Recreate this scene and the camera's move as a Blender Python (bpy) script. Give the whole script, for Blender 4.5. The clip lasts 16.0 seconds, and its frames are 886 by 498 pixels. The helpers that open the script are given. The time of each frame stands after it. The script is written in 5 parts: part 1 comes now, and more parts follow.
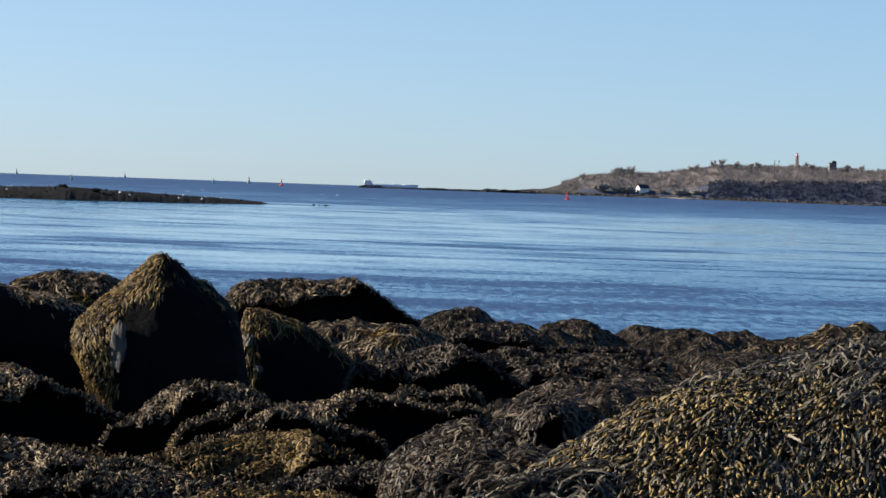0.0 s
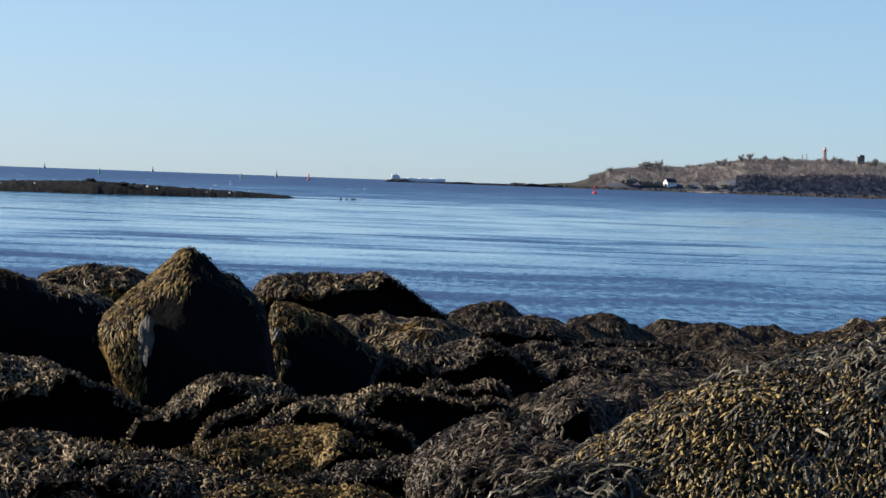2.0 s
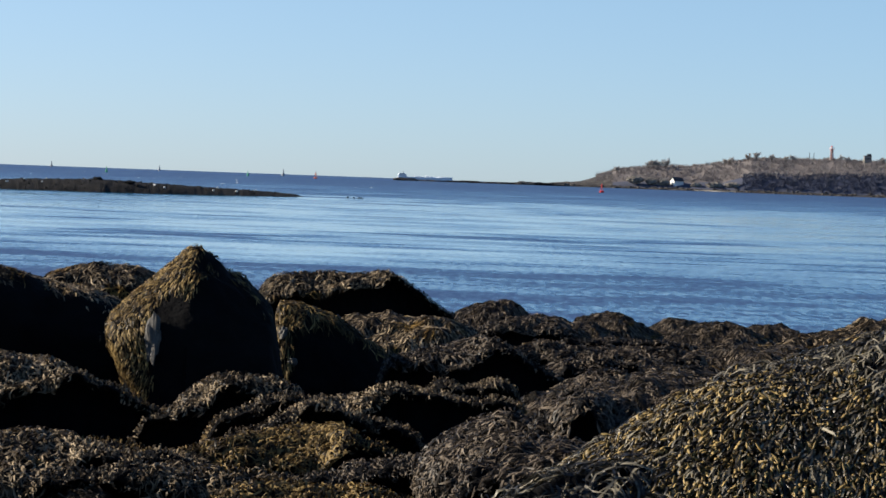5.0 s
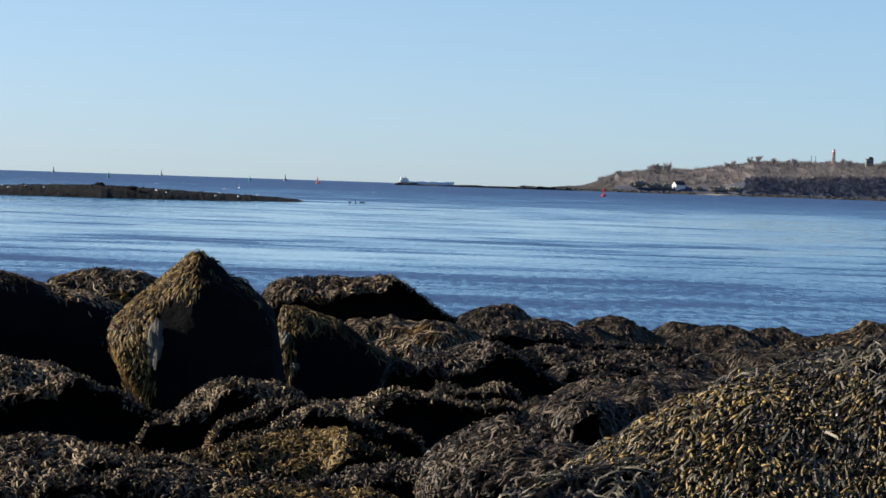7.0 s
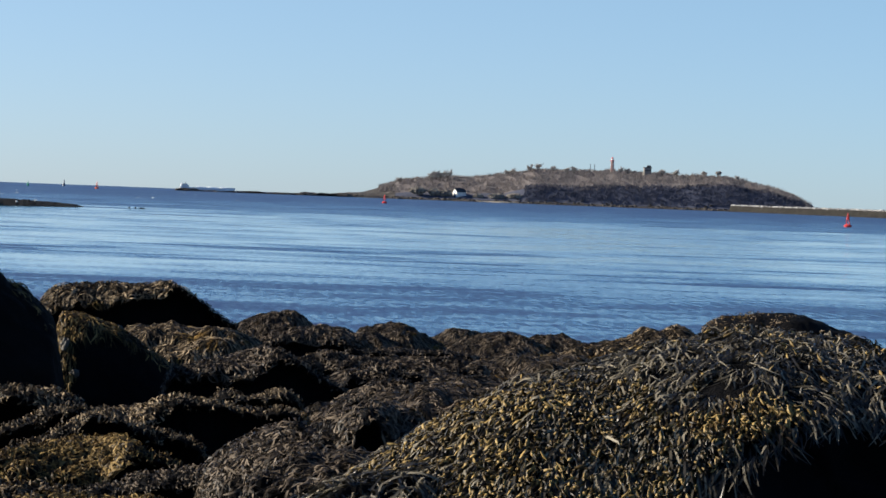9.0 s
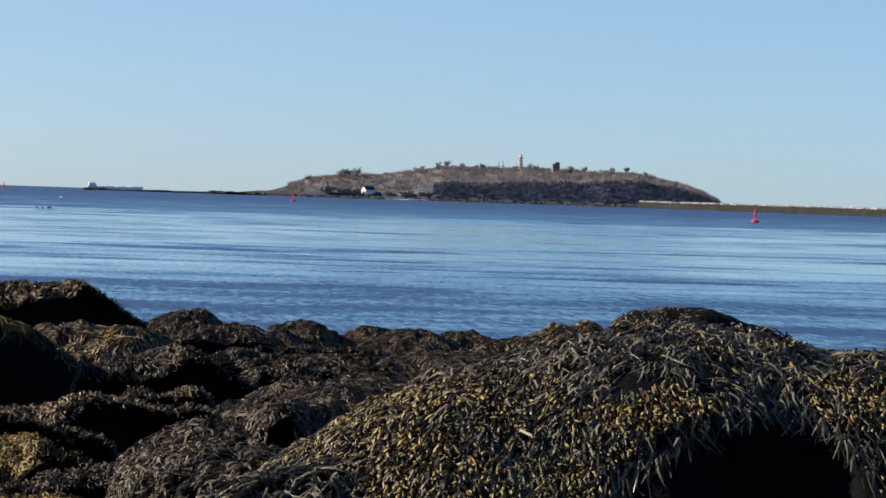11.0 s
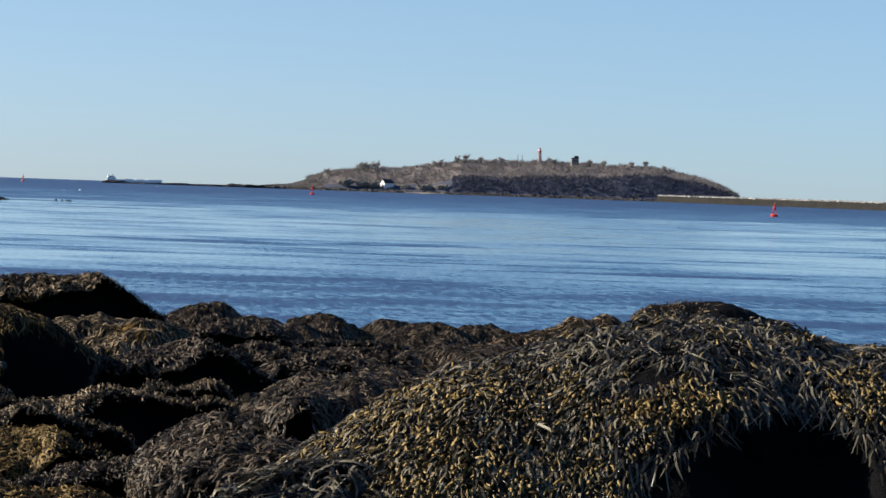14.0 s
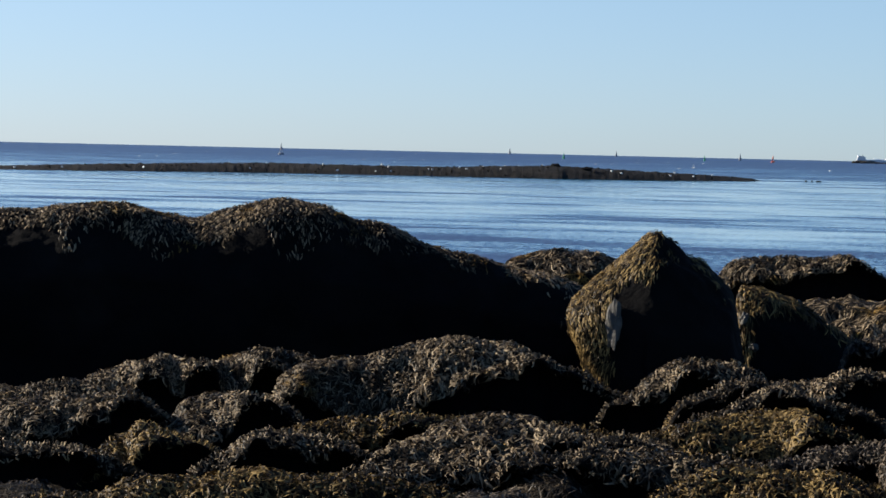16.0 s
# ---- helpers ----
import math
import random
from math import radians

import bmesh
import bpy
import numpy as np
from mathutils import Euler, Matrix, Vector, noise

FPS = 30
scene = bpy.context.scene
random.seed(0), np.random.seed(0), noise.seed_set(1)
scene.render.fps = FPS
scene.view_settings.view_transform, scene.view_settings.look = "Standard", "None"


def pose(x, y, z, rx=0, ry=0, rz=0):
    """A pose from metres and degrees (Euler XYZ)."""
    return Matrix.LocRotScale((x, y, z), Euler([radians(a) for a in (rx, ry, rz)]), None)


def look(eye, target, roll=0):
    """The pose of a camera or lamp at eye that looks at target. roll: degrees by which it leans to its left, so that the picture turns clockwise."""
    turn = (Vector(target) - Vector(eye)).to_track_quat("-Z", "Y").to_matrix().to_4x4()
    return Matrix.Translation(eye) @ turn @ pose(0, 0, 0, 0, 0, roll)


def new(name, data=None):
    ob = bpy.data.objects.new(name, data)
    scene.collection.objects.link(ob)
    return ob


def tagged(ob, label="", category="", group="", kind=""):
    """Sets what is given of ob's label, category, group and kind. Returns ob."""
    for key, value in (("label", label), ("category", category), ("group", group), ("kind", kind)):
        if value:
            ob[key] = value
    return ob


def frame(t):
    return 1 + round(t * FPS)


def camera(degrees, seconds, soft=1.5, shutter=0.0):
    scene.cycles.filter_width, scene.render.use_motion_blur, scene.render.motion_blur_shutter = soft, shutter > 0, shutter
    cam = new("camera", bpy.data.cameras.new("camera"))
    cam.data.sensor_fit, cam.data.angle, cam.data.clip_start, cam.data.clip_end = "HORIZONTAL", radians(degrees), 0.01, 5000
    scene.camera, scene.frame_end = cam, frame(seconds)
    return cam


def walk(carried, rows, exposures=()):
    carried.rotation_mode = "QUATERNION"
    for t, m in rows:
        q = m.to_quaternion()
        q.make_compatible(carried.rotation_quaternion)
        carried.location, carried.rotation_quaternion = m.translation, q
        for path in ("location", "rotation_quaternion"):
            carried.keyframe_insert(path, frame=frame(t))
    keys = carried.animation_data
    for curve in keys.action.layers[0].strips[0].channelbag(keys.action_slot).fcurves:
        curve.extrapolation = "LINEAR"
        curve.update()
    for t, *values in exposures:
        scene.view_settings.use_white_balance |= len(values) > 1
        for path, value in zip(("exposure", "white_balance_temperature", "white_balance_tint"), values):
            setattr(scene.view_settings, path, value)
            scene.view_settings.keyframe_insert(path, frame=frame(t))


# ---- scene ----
from mathutils.bvhtree import BVHTree

# The camera stands on a rocky shore, five metres above the sea, and turns where it is.
FOV = 19.0
cam = camera(FOV, 16.0, soft=1.6)
# seconds, yaw (left), pitch, lean to the right, small sway of the eye (x, z)
ROWS = [
    (0.0, -0.781, -1.365, -2.032, 0, 0),
    (0.5, -0.293, -1.460, -1.985, 0, 0),
    (1.0, -0.146, -1.521, -2.075, 0, 0),
    (1.5, -0.080, -1.530, -2.019, 0, 0),
    (2.0, -0.195, -1.514, -2.030, 0, 0),
    (2.5, -0.093, -1.484, -1.977, 0, 0),
    (3.0, 0.040, -1.511, -1.918, 0, 0),
    (3.5, 0.084, -1.541, -2.005, 0, 0),
    (4.0, -0.050, -1.544, -2.075, 0, 0),
    (6.5, -0.034, -1.559, -2.060, 0, 0),
    (7.0, -0.000, -1.454, -1.894, 0, 0),
    (7.5, 0.008, -1.475, -1.877, 0, 0),
    (8.0, -0.160, -1.490, -1.913, 0, 0),
    (8.5, -0.541, -1.413, -2.005, 0, 0),
    (8.7, -0.950, -1.360, -2.000, 0, 0),
    (8.8, -2.594, -1.248, -1.948, -0.01, -0.003),
    (8.9, -3.620, -1.200, -2.050, -0.01, -0.003),
    (9.0, -4.735, -1.145, -2.197, -0.01, -0.003),
    (9.2, -5.349, -1.130, -2.052, -0.01, -0.003),
    (9.5, -6.166, -1.101, -2.103, -0.019, -0.013),
    (9.7, -6.550, -1.115, -2.000, -0.019, -0.013),
    (11.8, -6.727, -1.141, -1.879, -0.019, -0.013),
    (12.0, -6.853, -1.150, -2.000, -0.019, -0.013),
    (12.5, -6.612, -1.196, -1.978, -0.019, -0.013),
    (13.0, -6.545, -1.217, -1.989, -0.019, -0.013),
    (13.5, -6.503, -1.222, -2.025, -0.019, -0.013),
    (14.0, -6.299, -1.281, -1.985, -0.019, -0.013),
    (14.2, -5.516, -1.440, -1.900, -0.03, -0.008),
    (14.3, -3.092, -1.545, -1.938, -0.03, -0.008),
    (14.4, -1.350, -1.630, -1.910, -0.03, -0.008),
    (14.5, -0.208, -1.705, -1.892, -0.03, -0.008),
    (14.6, 1.150, -1.760, -1.880, -0.03, -0.008),
    (14.7, 1.840, -1.790, -1.870, -0.03, -0.008),
    (15.0, 2.173, -1.821, -1.864, -0.026, 0.003),
    (15.3, 2.620, -1.860, -1.800, -0.026, 0.003),
    (15.5, 5.105, -1.961, -1.470, -0.026, 0.003),
    (15.6, 6.500, -2.020, -1.420, -0.026, 0.003),
    (16.0, 9.814, -2.160, -1.317, -0.026, 0.003),
]
EYE = 5.0
walk(cam, [(t, pose(sx, 0, EYE + sz, 0, 0, yaw) @ pose(0, 0, 0, 90 + pitch) @ pose(0, 0, 0, 0, 0, -lean))
           for t, yaw, pitch, lean, sx, sz in ROWS],
     exposures=[(0.0, 1.02), (8.5, 1.02), (9.5, 0.98), (13.8, 0.96), (14.5, 0.96), (15.2, 1.0), (16.0, 0.96)])

# ---- light ----
SUN_LEFT, SUN_HIGH = 77.0, 25.0      # degrees to the left of straight ahead, and above the horizon
world = bpy.data.worlds.new("daylight")
scene.world = world
world.use_nodes = True
wn, wl = world.node_tree.nodes, world.node_tree.links
wn.clear()
sky = wn.new("ShaderNodeTexSky")
sky.sky_type, sky.sun_disc = "NISHITA", False
sky.sun_elevation, sky.sun_rotation = radians(SUN_HIGH), radians(-SUN_LEFT)
sky.air_density, sky.dust_density, sky.ozone_density = 0.7, 0.06, 2.5
tint = wn.new("ShaderNodeMix")
tint.data_type, tint.blend_type = "RGBA", "MULTIPLY"
tint.inputs["Factor"].default_value = 1.0
# the sky stays bluish down to the horizon
up_at = wn.new("ShaderNodeTexCoord")
up_xyz = wn.new("ShaderNodeSeparateXYZ")
hue = wn.new("ShaderNodeValToRGB")
hue.color_ramp.elements[0].position, hue.color_ramp.elements[0].color = 0.0, (0.59, 0.69, 0.96, 1)
hue.color_ramp.elements[1].position, hue.color_ramp.elements[1].color = 0.09, (0.905, 0.925, 0.985, 1)
high = hue.color_ramp.elements.new(0.35)
high.color = (0.60, 0.82, 1.0, 1)
wl.new(up_at.outputs["Generated"], up_xyz.inputs[0])
wl.new(up_xyz.outputs["Z"], hue.inputs["Fac"])
side = wn.new("ShaderNodeMath")
side.operation = "MULTIPLY_ADD"
side.inputs[1].default_value, side.inputs[2].default_value = 0.5, 0.5
wl.new(up_xyz.outputs["X"], side.inputs[0])
haze = wn.new("ShaderNodeValToRGB")
haze.color_ramp.elements[0].position, haze.color_ramp.elements[0].color = 0.33, (1.0, 0.955, 0.915, 1)
haze.color_ramp.elements[1].position, haze.color_ramp.elements[1].color = 0.64, (0.925, 0.97, 0.96, 1)
wl.new(side.outputs["Value"], haze.inputs["Fac"])
both = wn.new("ShaderNodeMix")
both.data_type, both.blend_type = "RGBA", "MULTIPLY"
both.inputs["Factor"].default_value = 1.0
wl.new(hue.outputs["Color"], both.inputs["A"])
wl.new(haze.outputs["Color"], both.inputs["B"])
wl.new(both.outputs["Result"], tint.inputs["B"])
back = wn.new("ShaderNodeBackground")
back.inputs["Strength"].default_value = 0.0715
wout = wn.new("ShaderNodeOutputWorld")
wl.new(sky.outputs["Color"], tint.inputs["A"])
wl.new(tint.outputs["Result"], back.inputs["Color"])
wl.new(back.outputs["Background"], wout.inputs["Surface"])

lamp = bpy.data.lights.new("sun", "SUN")
lamp.energy, lamp.angle, lamp.color = 5.0, radians(0.5), (1.0, 0.90, 0.75)
sun = new("sun", lamp)
a, e = radians(SUN_LEFT), radians(SUN_HIGH)
toward = Vector((-math.sin(a) * math.cos(e), math.cos(a) * math.cos(e), math.sin(e)))
sun.matrix_world = look(toward * 60, (0, 0, 0))


# ---- materials ----
class Nodes:
    """A material with a Principled surface and short ways to add nodes to it."""

    def __init__(self, name, rough=0.6, metal=0.0, spec=0.5):
        self.mat = bpy.data.materials.new(name)
        self.mat.use_nodes = True
        self.n, self.l = self.mat.node_tree.nodes, self.mat.node_tree.links
        self.bsdf = self.n["Principled BSDF"]
        self.bsdf.inputs["Roughness"].default_value = rough
        self.bsdf.inputs["Metallic"].default_value = metal
        self.bsdf.inputs["Specular IOR Level"].default_value = spec
        self.coord = self.n.new("ShaderNodeTexCoord")

    def put(self, value, socket):
        if isinstance(value, (int, float, tuple)):
            socket.default_value = value
        else:
            self.l.new(value, socket)

    def where(self, stretch=(1, 1, 1), kind="Object"):
        node = self.n.new("ShaderNodeMapping")
        node.inputs["Scale"].default_value = stretch
        self.l.new(self.coord.outputs[kind], node.inputs["Vector"])
        return node.outputs["Vector"]

    def noise(self, scale, detail=4.0, rough=0.55, stretch=(1, 1, 1), warp=0.0):
        node = self.n.new("ShaderNodeTexNoise")
        node.inputs["Scale"].default_value, node.inputs["Detail"].default_value = scale, detail
        node.inputs["Roughness"].default_value, node.inputs["Distortion"].default_value = rough, warp
        self.l.new(self.where(stretch), node.inputs["Vector"])
        return node.outputs["Fac"]

    def ramp(self, fac, *stops):
        node = self.n.new("ShaderNodeValToRGB")
        ramp = node.color_ramp
        while len(ramp.elements) < len(stops):
            ramp.elements.new(0.5)
        for el, (at, col) in zip(ramp.elements, stops):
            el.position = at
            el.color = (col, col, col, 1) if isinstance(col, (int, float)) else (*col, 1)
        self.put(fac, node.inputs["Fac"])
        return node.outputs["Color"]

    def mix(self, fac, first, second, way="MIX"):
        node = self.n.new("ShaderNodeMix")
        node.data_type, node.blend_type = "RGBA", way
        self.put(fac, node.inputs["Factor"])
        self.put((*first, 1) if isinstance(first, tuple) else first, node.inputs["A"])
        self.put((*second, 1) if isinstance(second, tuple) else second, node.inputs["B"])
        return node.outputs["Result"]

    def sum(self, way, first, second):
        node = self.n.new("ShaderNodeMath")
        node.operation = way
        self.put(first, node.inputs[0])
        self.put(second, node.inputs[1])
        return node.outputs["Value"]

    def island(self):
        return self.n.new("ShaderNodeNewGeometry").outputs["Random Per Island"]

    def colour(self, value):
        self.put((*value, 1) if isinstance(value, tuple) else value, self.bsdf.inputs["Base Color"])
        return self

    def rough(self, value):
        self.put(value, self.bsdf.inputs["Roughness"])
        return self

    def bump(self, height, strength=0.5, distance=0.02):
        node = self.n.new("ShaderNodeBump")
        node.inputs["Strength"].default_value, node.inputs["Distance"].default_value = strength, distance
        self.put(height, node.inputs["Height"])
        self.l.new(node.outputs["Normal"], self.bsdf.inputs["Normal"])
        return self


def make_wet_shaded_rock():
    # wet rock; deep shade of faces and hollows is put into the near-black colour
    m = Nodes("wet_shaded_rock", 0.8, spec=0.03)
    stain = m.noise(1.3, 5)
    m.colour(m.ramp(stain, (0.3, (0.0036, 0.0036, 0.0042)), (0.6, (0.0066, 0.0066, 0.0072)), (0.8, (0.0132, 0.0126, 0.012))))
    return m.bump(m.noise(14, 8, 0.7), 0.7, 0.04).mat


def make_pale_rock():
    m = Nodes("pale_bare_rock", 0.7)
    m.colour(m.ramp(m.noise(9, 6), (0.3, (0.035, 0.031, 0.026)), (0.7, (0.10, 0.09, 0.075))))
    return m.bump(m.noise(40, 6), 0.5, 0.01).mat


def make_weed_mat():
    """Matted weed: small overlapping tips and bladders, tan to black, in brown, golden and grey patches."""
    m = Nodes("matted_rockweed", 0.75, spec=0.08)
    grain = m.n.new("ShaderNodeTexVoronoi")
    grain.inputs["Scale"].default_value = 46.0
    wander = m.n.new("ShaderNodeTexNoise")
    wander.inputs["Scale"].default_value, wander.inputs["Detail"].default_value = 9.0, 4.0
    m.l.new(m.coord.outputs["Object"], wander.inputs["Vector"])
    bent = m.n.new("ShaderNodeMix")
    bent.data_type, bent.blend_type = "RGBA", "ADD"
    bent.inputs["Factor"].default_value = 0.22
    m.l.new(m.where((1.0, 1.0, 0.6)), bent.inputs["A"])
    m.l.new(wander.outputs["Color"], bent.inputs["B"])
    m.l.new(bent.outputs["Result"], grain.inputs["Vector"])
    split = m.n.new("ShaderNodeSeparateColor")
    m.l.new(grain.outputs["Color"], split.inputs["Color"])
    clump = m.noise(7, 4, 0.6)
    tone = m.sum("ADD", m.sum("MULTIPLY", split.outputs["Red"], 0.55), m.sum("MULTIPLY", clump, 0.5))
    brown = m.ramp(tone, (0.34, (0.0018, 0.0013, 0.0009)), (0.56, (0.009, 0.0064, 0.004)), (0.86, (0.055, 0.041, 0.026)))
    gold = m.ramp(tone, (0.34, (0.0022, 0.0014, 0.0008)), (0.56, (0.015, 0.0095, 0.0034)), (0.86, (0.075, 0.048, 0.018)))
    grey = m.ramp(tone, (0.34, (0.0018, 0.0015, 0.0013)), (0.56, (0.0085, 0.0068, 0.0046)), (0.86, (0.052, 0.043, 0.03)))
    kind = m.noise(0.8, 3)
    col = m.mix(m.ramp(kind, (0.56, 0.0), (0.66, 1.0)), brown, gold)
    m.colour(m.mix(m.ramp(kind, (0.36, 1.0), (0.44, 0.0)), col, grey))
    rise = m.sum("SUBTRACT", m.sum("MULTIPLY", clump, 2.0), grain.outputs["Distance"])
    return m.bump(rise, 1.0, 0.03).mat


def make_frond(name, deep, middle, bright, broad_scale=0.9, gloss=0.3, sleek=0.3, golden=0.0, spread=0.62):
    """Loose fronds, each one tinted by itself, in patches of older and younger growth; golden: share of rust and gold patches."""
    m = Nodes(name, 0.5, spec=gloss)
    each = m.island()
    patch = m.noise(broad_scale, 4)
    tone = m.sum("ADD", m.sum("MULTIPLY", each, spread), m.sum("SUBTRACT", m.sum("MULTIPLY", patch, 1.0), spread - 0.46))
    col = m.ramp(tone, (0.36, deep), (0.62, middle), (0.9, bright))
    if golden:
        rust = m.ramp(tone, (0.36, (0.008, 0.0048, 0.0014)), (0.62, (0.062, 0.035, 0.0085)), (0.9, (0.20, 0.125, 0.036)))
        where = m.noise(1.7, 3, 0.6)
        col = m.mix(m.ramp(where, (0.66 - golden, 0.0), (0.72 - golden, 1.0)), col, rust)
    m.colour(col)
    m.rough(m.ramp(each, (0.0, sleek), (1.0, 0.6)))
    return m.mat


def make_water():
    m = Nodes("sea_water", 0.2, spec=0.5)
    m.bsdf.inputs["IOR"].default_value = 1.33
    # wind streaks and slicks drawn out across the view
    broad = m.noise(0.006, 4, 0.6, (0.8, 1.0, 1.0), 0.8)
    streak = m.noise(0.034, 10, 0.74, (0.8, 1.0, 1.0), 0.4)
    speck = m.noise(1.35, 4, 0.65, (1.7, 0.36, 1.0), 0.2)
    thin = m.noise(0.11, 5, 0.65, (0.3, 1.0, 1.0), 0.3)
    ripple = m.noise(1.0, 5, 0.7, (2.2, 0.7, 1.0), 0.4)
    sep = m.n.new("ShaderNodeSeparateXYZ")
    m.l.new(m.coord.outputs["Object"], sep.inputs[0])
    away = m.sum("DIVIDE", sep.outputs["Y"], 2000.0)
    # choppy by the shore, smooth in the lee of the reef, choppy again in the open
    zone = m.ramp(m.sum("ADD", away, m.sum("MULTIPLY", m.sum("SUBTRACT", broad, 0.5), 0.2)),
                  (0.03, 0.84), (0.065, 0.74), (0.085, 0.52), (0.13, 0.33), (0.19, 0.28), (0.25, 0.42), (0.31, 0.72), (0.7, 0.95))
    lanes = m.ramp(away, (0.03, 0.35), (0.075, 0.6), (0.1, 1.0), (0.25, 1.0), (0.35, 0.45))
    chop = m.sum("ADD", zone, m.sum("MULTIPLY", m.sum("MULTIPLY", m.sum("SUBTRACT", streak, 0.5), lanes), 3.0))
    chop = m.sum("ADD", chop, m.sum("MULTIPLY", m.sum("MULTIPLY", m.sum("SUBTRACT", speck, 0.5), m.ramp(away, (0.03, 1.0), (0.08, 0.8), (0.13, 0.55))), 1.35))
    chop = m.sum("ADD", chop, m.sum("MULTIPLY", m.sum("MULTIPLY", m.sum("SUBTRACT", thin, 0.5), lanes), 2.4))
    # sky reflection put into the colour: brighter blue on slicks, darker on chop
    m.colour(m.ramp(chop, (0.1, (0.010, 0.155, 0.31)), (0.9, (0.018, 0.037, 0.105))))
    m.rough(m.ramp(chop, (0.1, 0.055), (0.5, 0.16), (0.95, 0.42)))
    m.bump(ripple, 0.5, 0.12)
    m.l.new(m.ramp(chop, (0.1, 0.2), (0.9, 0.8)), m.n["Bump"].inputs["Strength"])
    return m.mat


ROCK, PALE, WEED_MAT = make_wet_shaded_rock(), make_pale_rock(), make_weed_mat()
FROND_DARK = make_frond("dark_rockweed_fronds", (0.0042, 0.0035, 0.003), (0.03, 0.0232, 0.0175), (0.15, 0.119, 0.088), 1.1, 0.09, 0.42, 0.05)
FROND_BROWN = make_frond("brown_rockweed_fronds", (0.0055, 0.0041, 0.0027), (0.054, 0.0395, 0.0242), (0.285, 0.219, 0.142), 1.1, 0.08, 0.44, 0.1)
FROND_GOLD = make_frond("golden_rockweed_fronds", (0.008, 0.0055, 0.0023), (0.058, 0.037, 0.0135), (0.25, 0.172, 0.068), 1.6, 0.08, 0.44)
FROND_OLIVE = make_frond("olive_rockweed_fronds", (0.0035, 0.003, 0.002), (0.025, 0.021, 0.0135), (0.2, 0.175, 0.125), 2.2, 0.32, 0.36, 0.04)
BLADDER = make_frond("golden_bladders", (0.006, 0.004, 0.0013), (0.052, 0.034, 0.0095), (0.27, 0.187, 0.066), 1.8, 0.25, 0.36, 0.0, 0.85)
SEA = make_water()


# ---- helpers for meshes ----
def mesh_of(name, verts, faces, material, smooth=True):
    me = bpy.data.meshes.new(name)
    me.from_pydata(verts, [], faces)
    me.materials.append(material)
    if smooth:
        me.polygons.foreach_set("use_smooth", [True] * len(me.polygons))
    me.update()
    return me


def quads_mesh(name, verts, quads, material, smooth=True):
    """A mesh straight from arrays of points and of four-cornered faces."""
    me = bpy.data.meshes.new(name)
    verts, quads = np.asarray(verts, np.float32), np.asarray(quads, np.int32)
    me.vertices.add(len(verts))
    me.vertices.foreach_set("co", verts.ravel())
    me.loops.add(quads.size)
    me.loops.foreach_set("vertex_index", quads.ravel())
    me.polygons.add(len(quads))
    me.polygons.foreach_set("loop_start", np.arange(0, quads.size, 4, dtype=np.int32))
    me.polygons.foreach_set("use_smooth", np.full(len(quads), smooth))
    me.materials.append(material)
    me.update(calc_edges=True)
    return me


def part(name, bm, material, parent, label=""):
    """Links a bmesh as one mesh under a thing or a part."""
    me = bpy.data.meshes.new(name)
    bm.to_mesh(me)
    bm.free()
    me.materials.append(material)
    ob = new(name, me)
    ob.parent = parent
    return tagged(ob, label)


def thing(name, x, y, z, label, category, group="", kind=""):
    ob = new(name)
    ob.location = (x, y, z)
    return tagged(ob, label, category, group, kind)


def unit(rows):
    return rows / np.maximum(np.linalg.norm(rows, axis=1, keepdims=True), 1e-9)


# ---- ground and sea ----
PROFILE_R = (0, 4, 8, 13, 18, 25, 33, 41, 60, 75, 95, 130, 200)
PROFILE_Z = (3.6, 3.5, 3.42, 3.25, 2.99, 2.62, 2.22, 1.84, 0.9, 0.4, -0.3, -1.5, -4.0)


RINGS = np.concatenate([np.linspace(0.0005, 6, 8), np.geomspace(6.5, 100, 260), [112, 130, 160, 200]])
TURNS = np.concatenate([np.arange(-180, -24, 6.0), np.arange(-24, 21, 0.14), np.arange(21, 180, 6.0), [180.0]])


def lumps(x, y, z=0.0):
    """The small unevenness that the weed gives to everything it covers, in metres."""
    return (abs(noise.noise((x * 2.6, y * 2.0, z * 2.6 + 5.5))) * 0.15 + abs(noise.noise((x * 6.5, y * 5.0, z * 6.5 + 9.1))) * 0.085
            + noise.noise((x * 17, y * 13, z * 17 + 2.1)) * 0.028)


def ground_height(x, y):
    r = math.hypot(x, y)
    z = float(np.interp(r, PROFILE_R, PROFILE_Z))
    grow = min(1.0, max(0.0, (r - 6) / 6))
    lump = abs(noise.noise((x * 0.8, y * 0.55, 1.7))) * 0.42 + abs(noise.noise((x * 1.8, y * 1.2, 7.1))) * 0.24
    low = 0.05 * max(0.0, 1 - abs(r - 15.5) / 5) ** 0.5 if x < 0.6 else 0.0
    return z + grow * (lump - 0.26 + 0.7 * lumps(x, y)) - low


GROUND = np.array([[ground_height(r * math.sin(t), r * math.cos(t)) for t in np.radians(TURNS)] for r in RINGS])


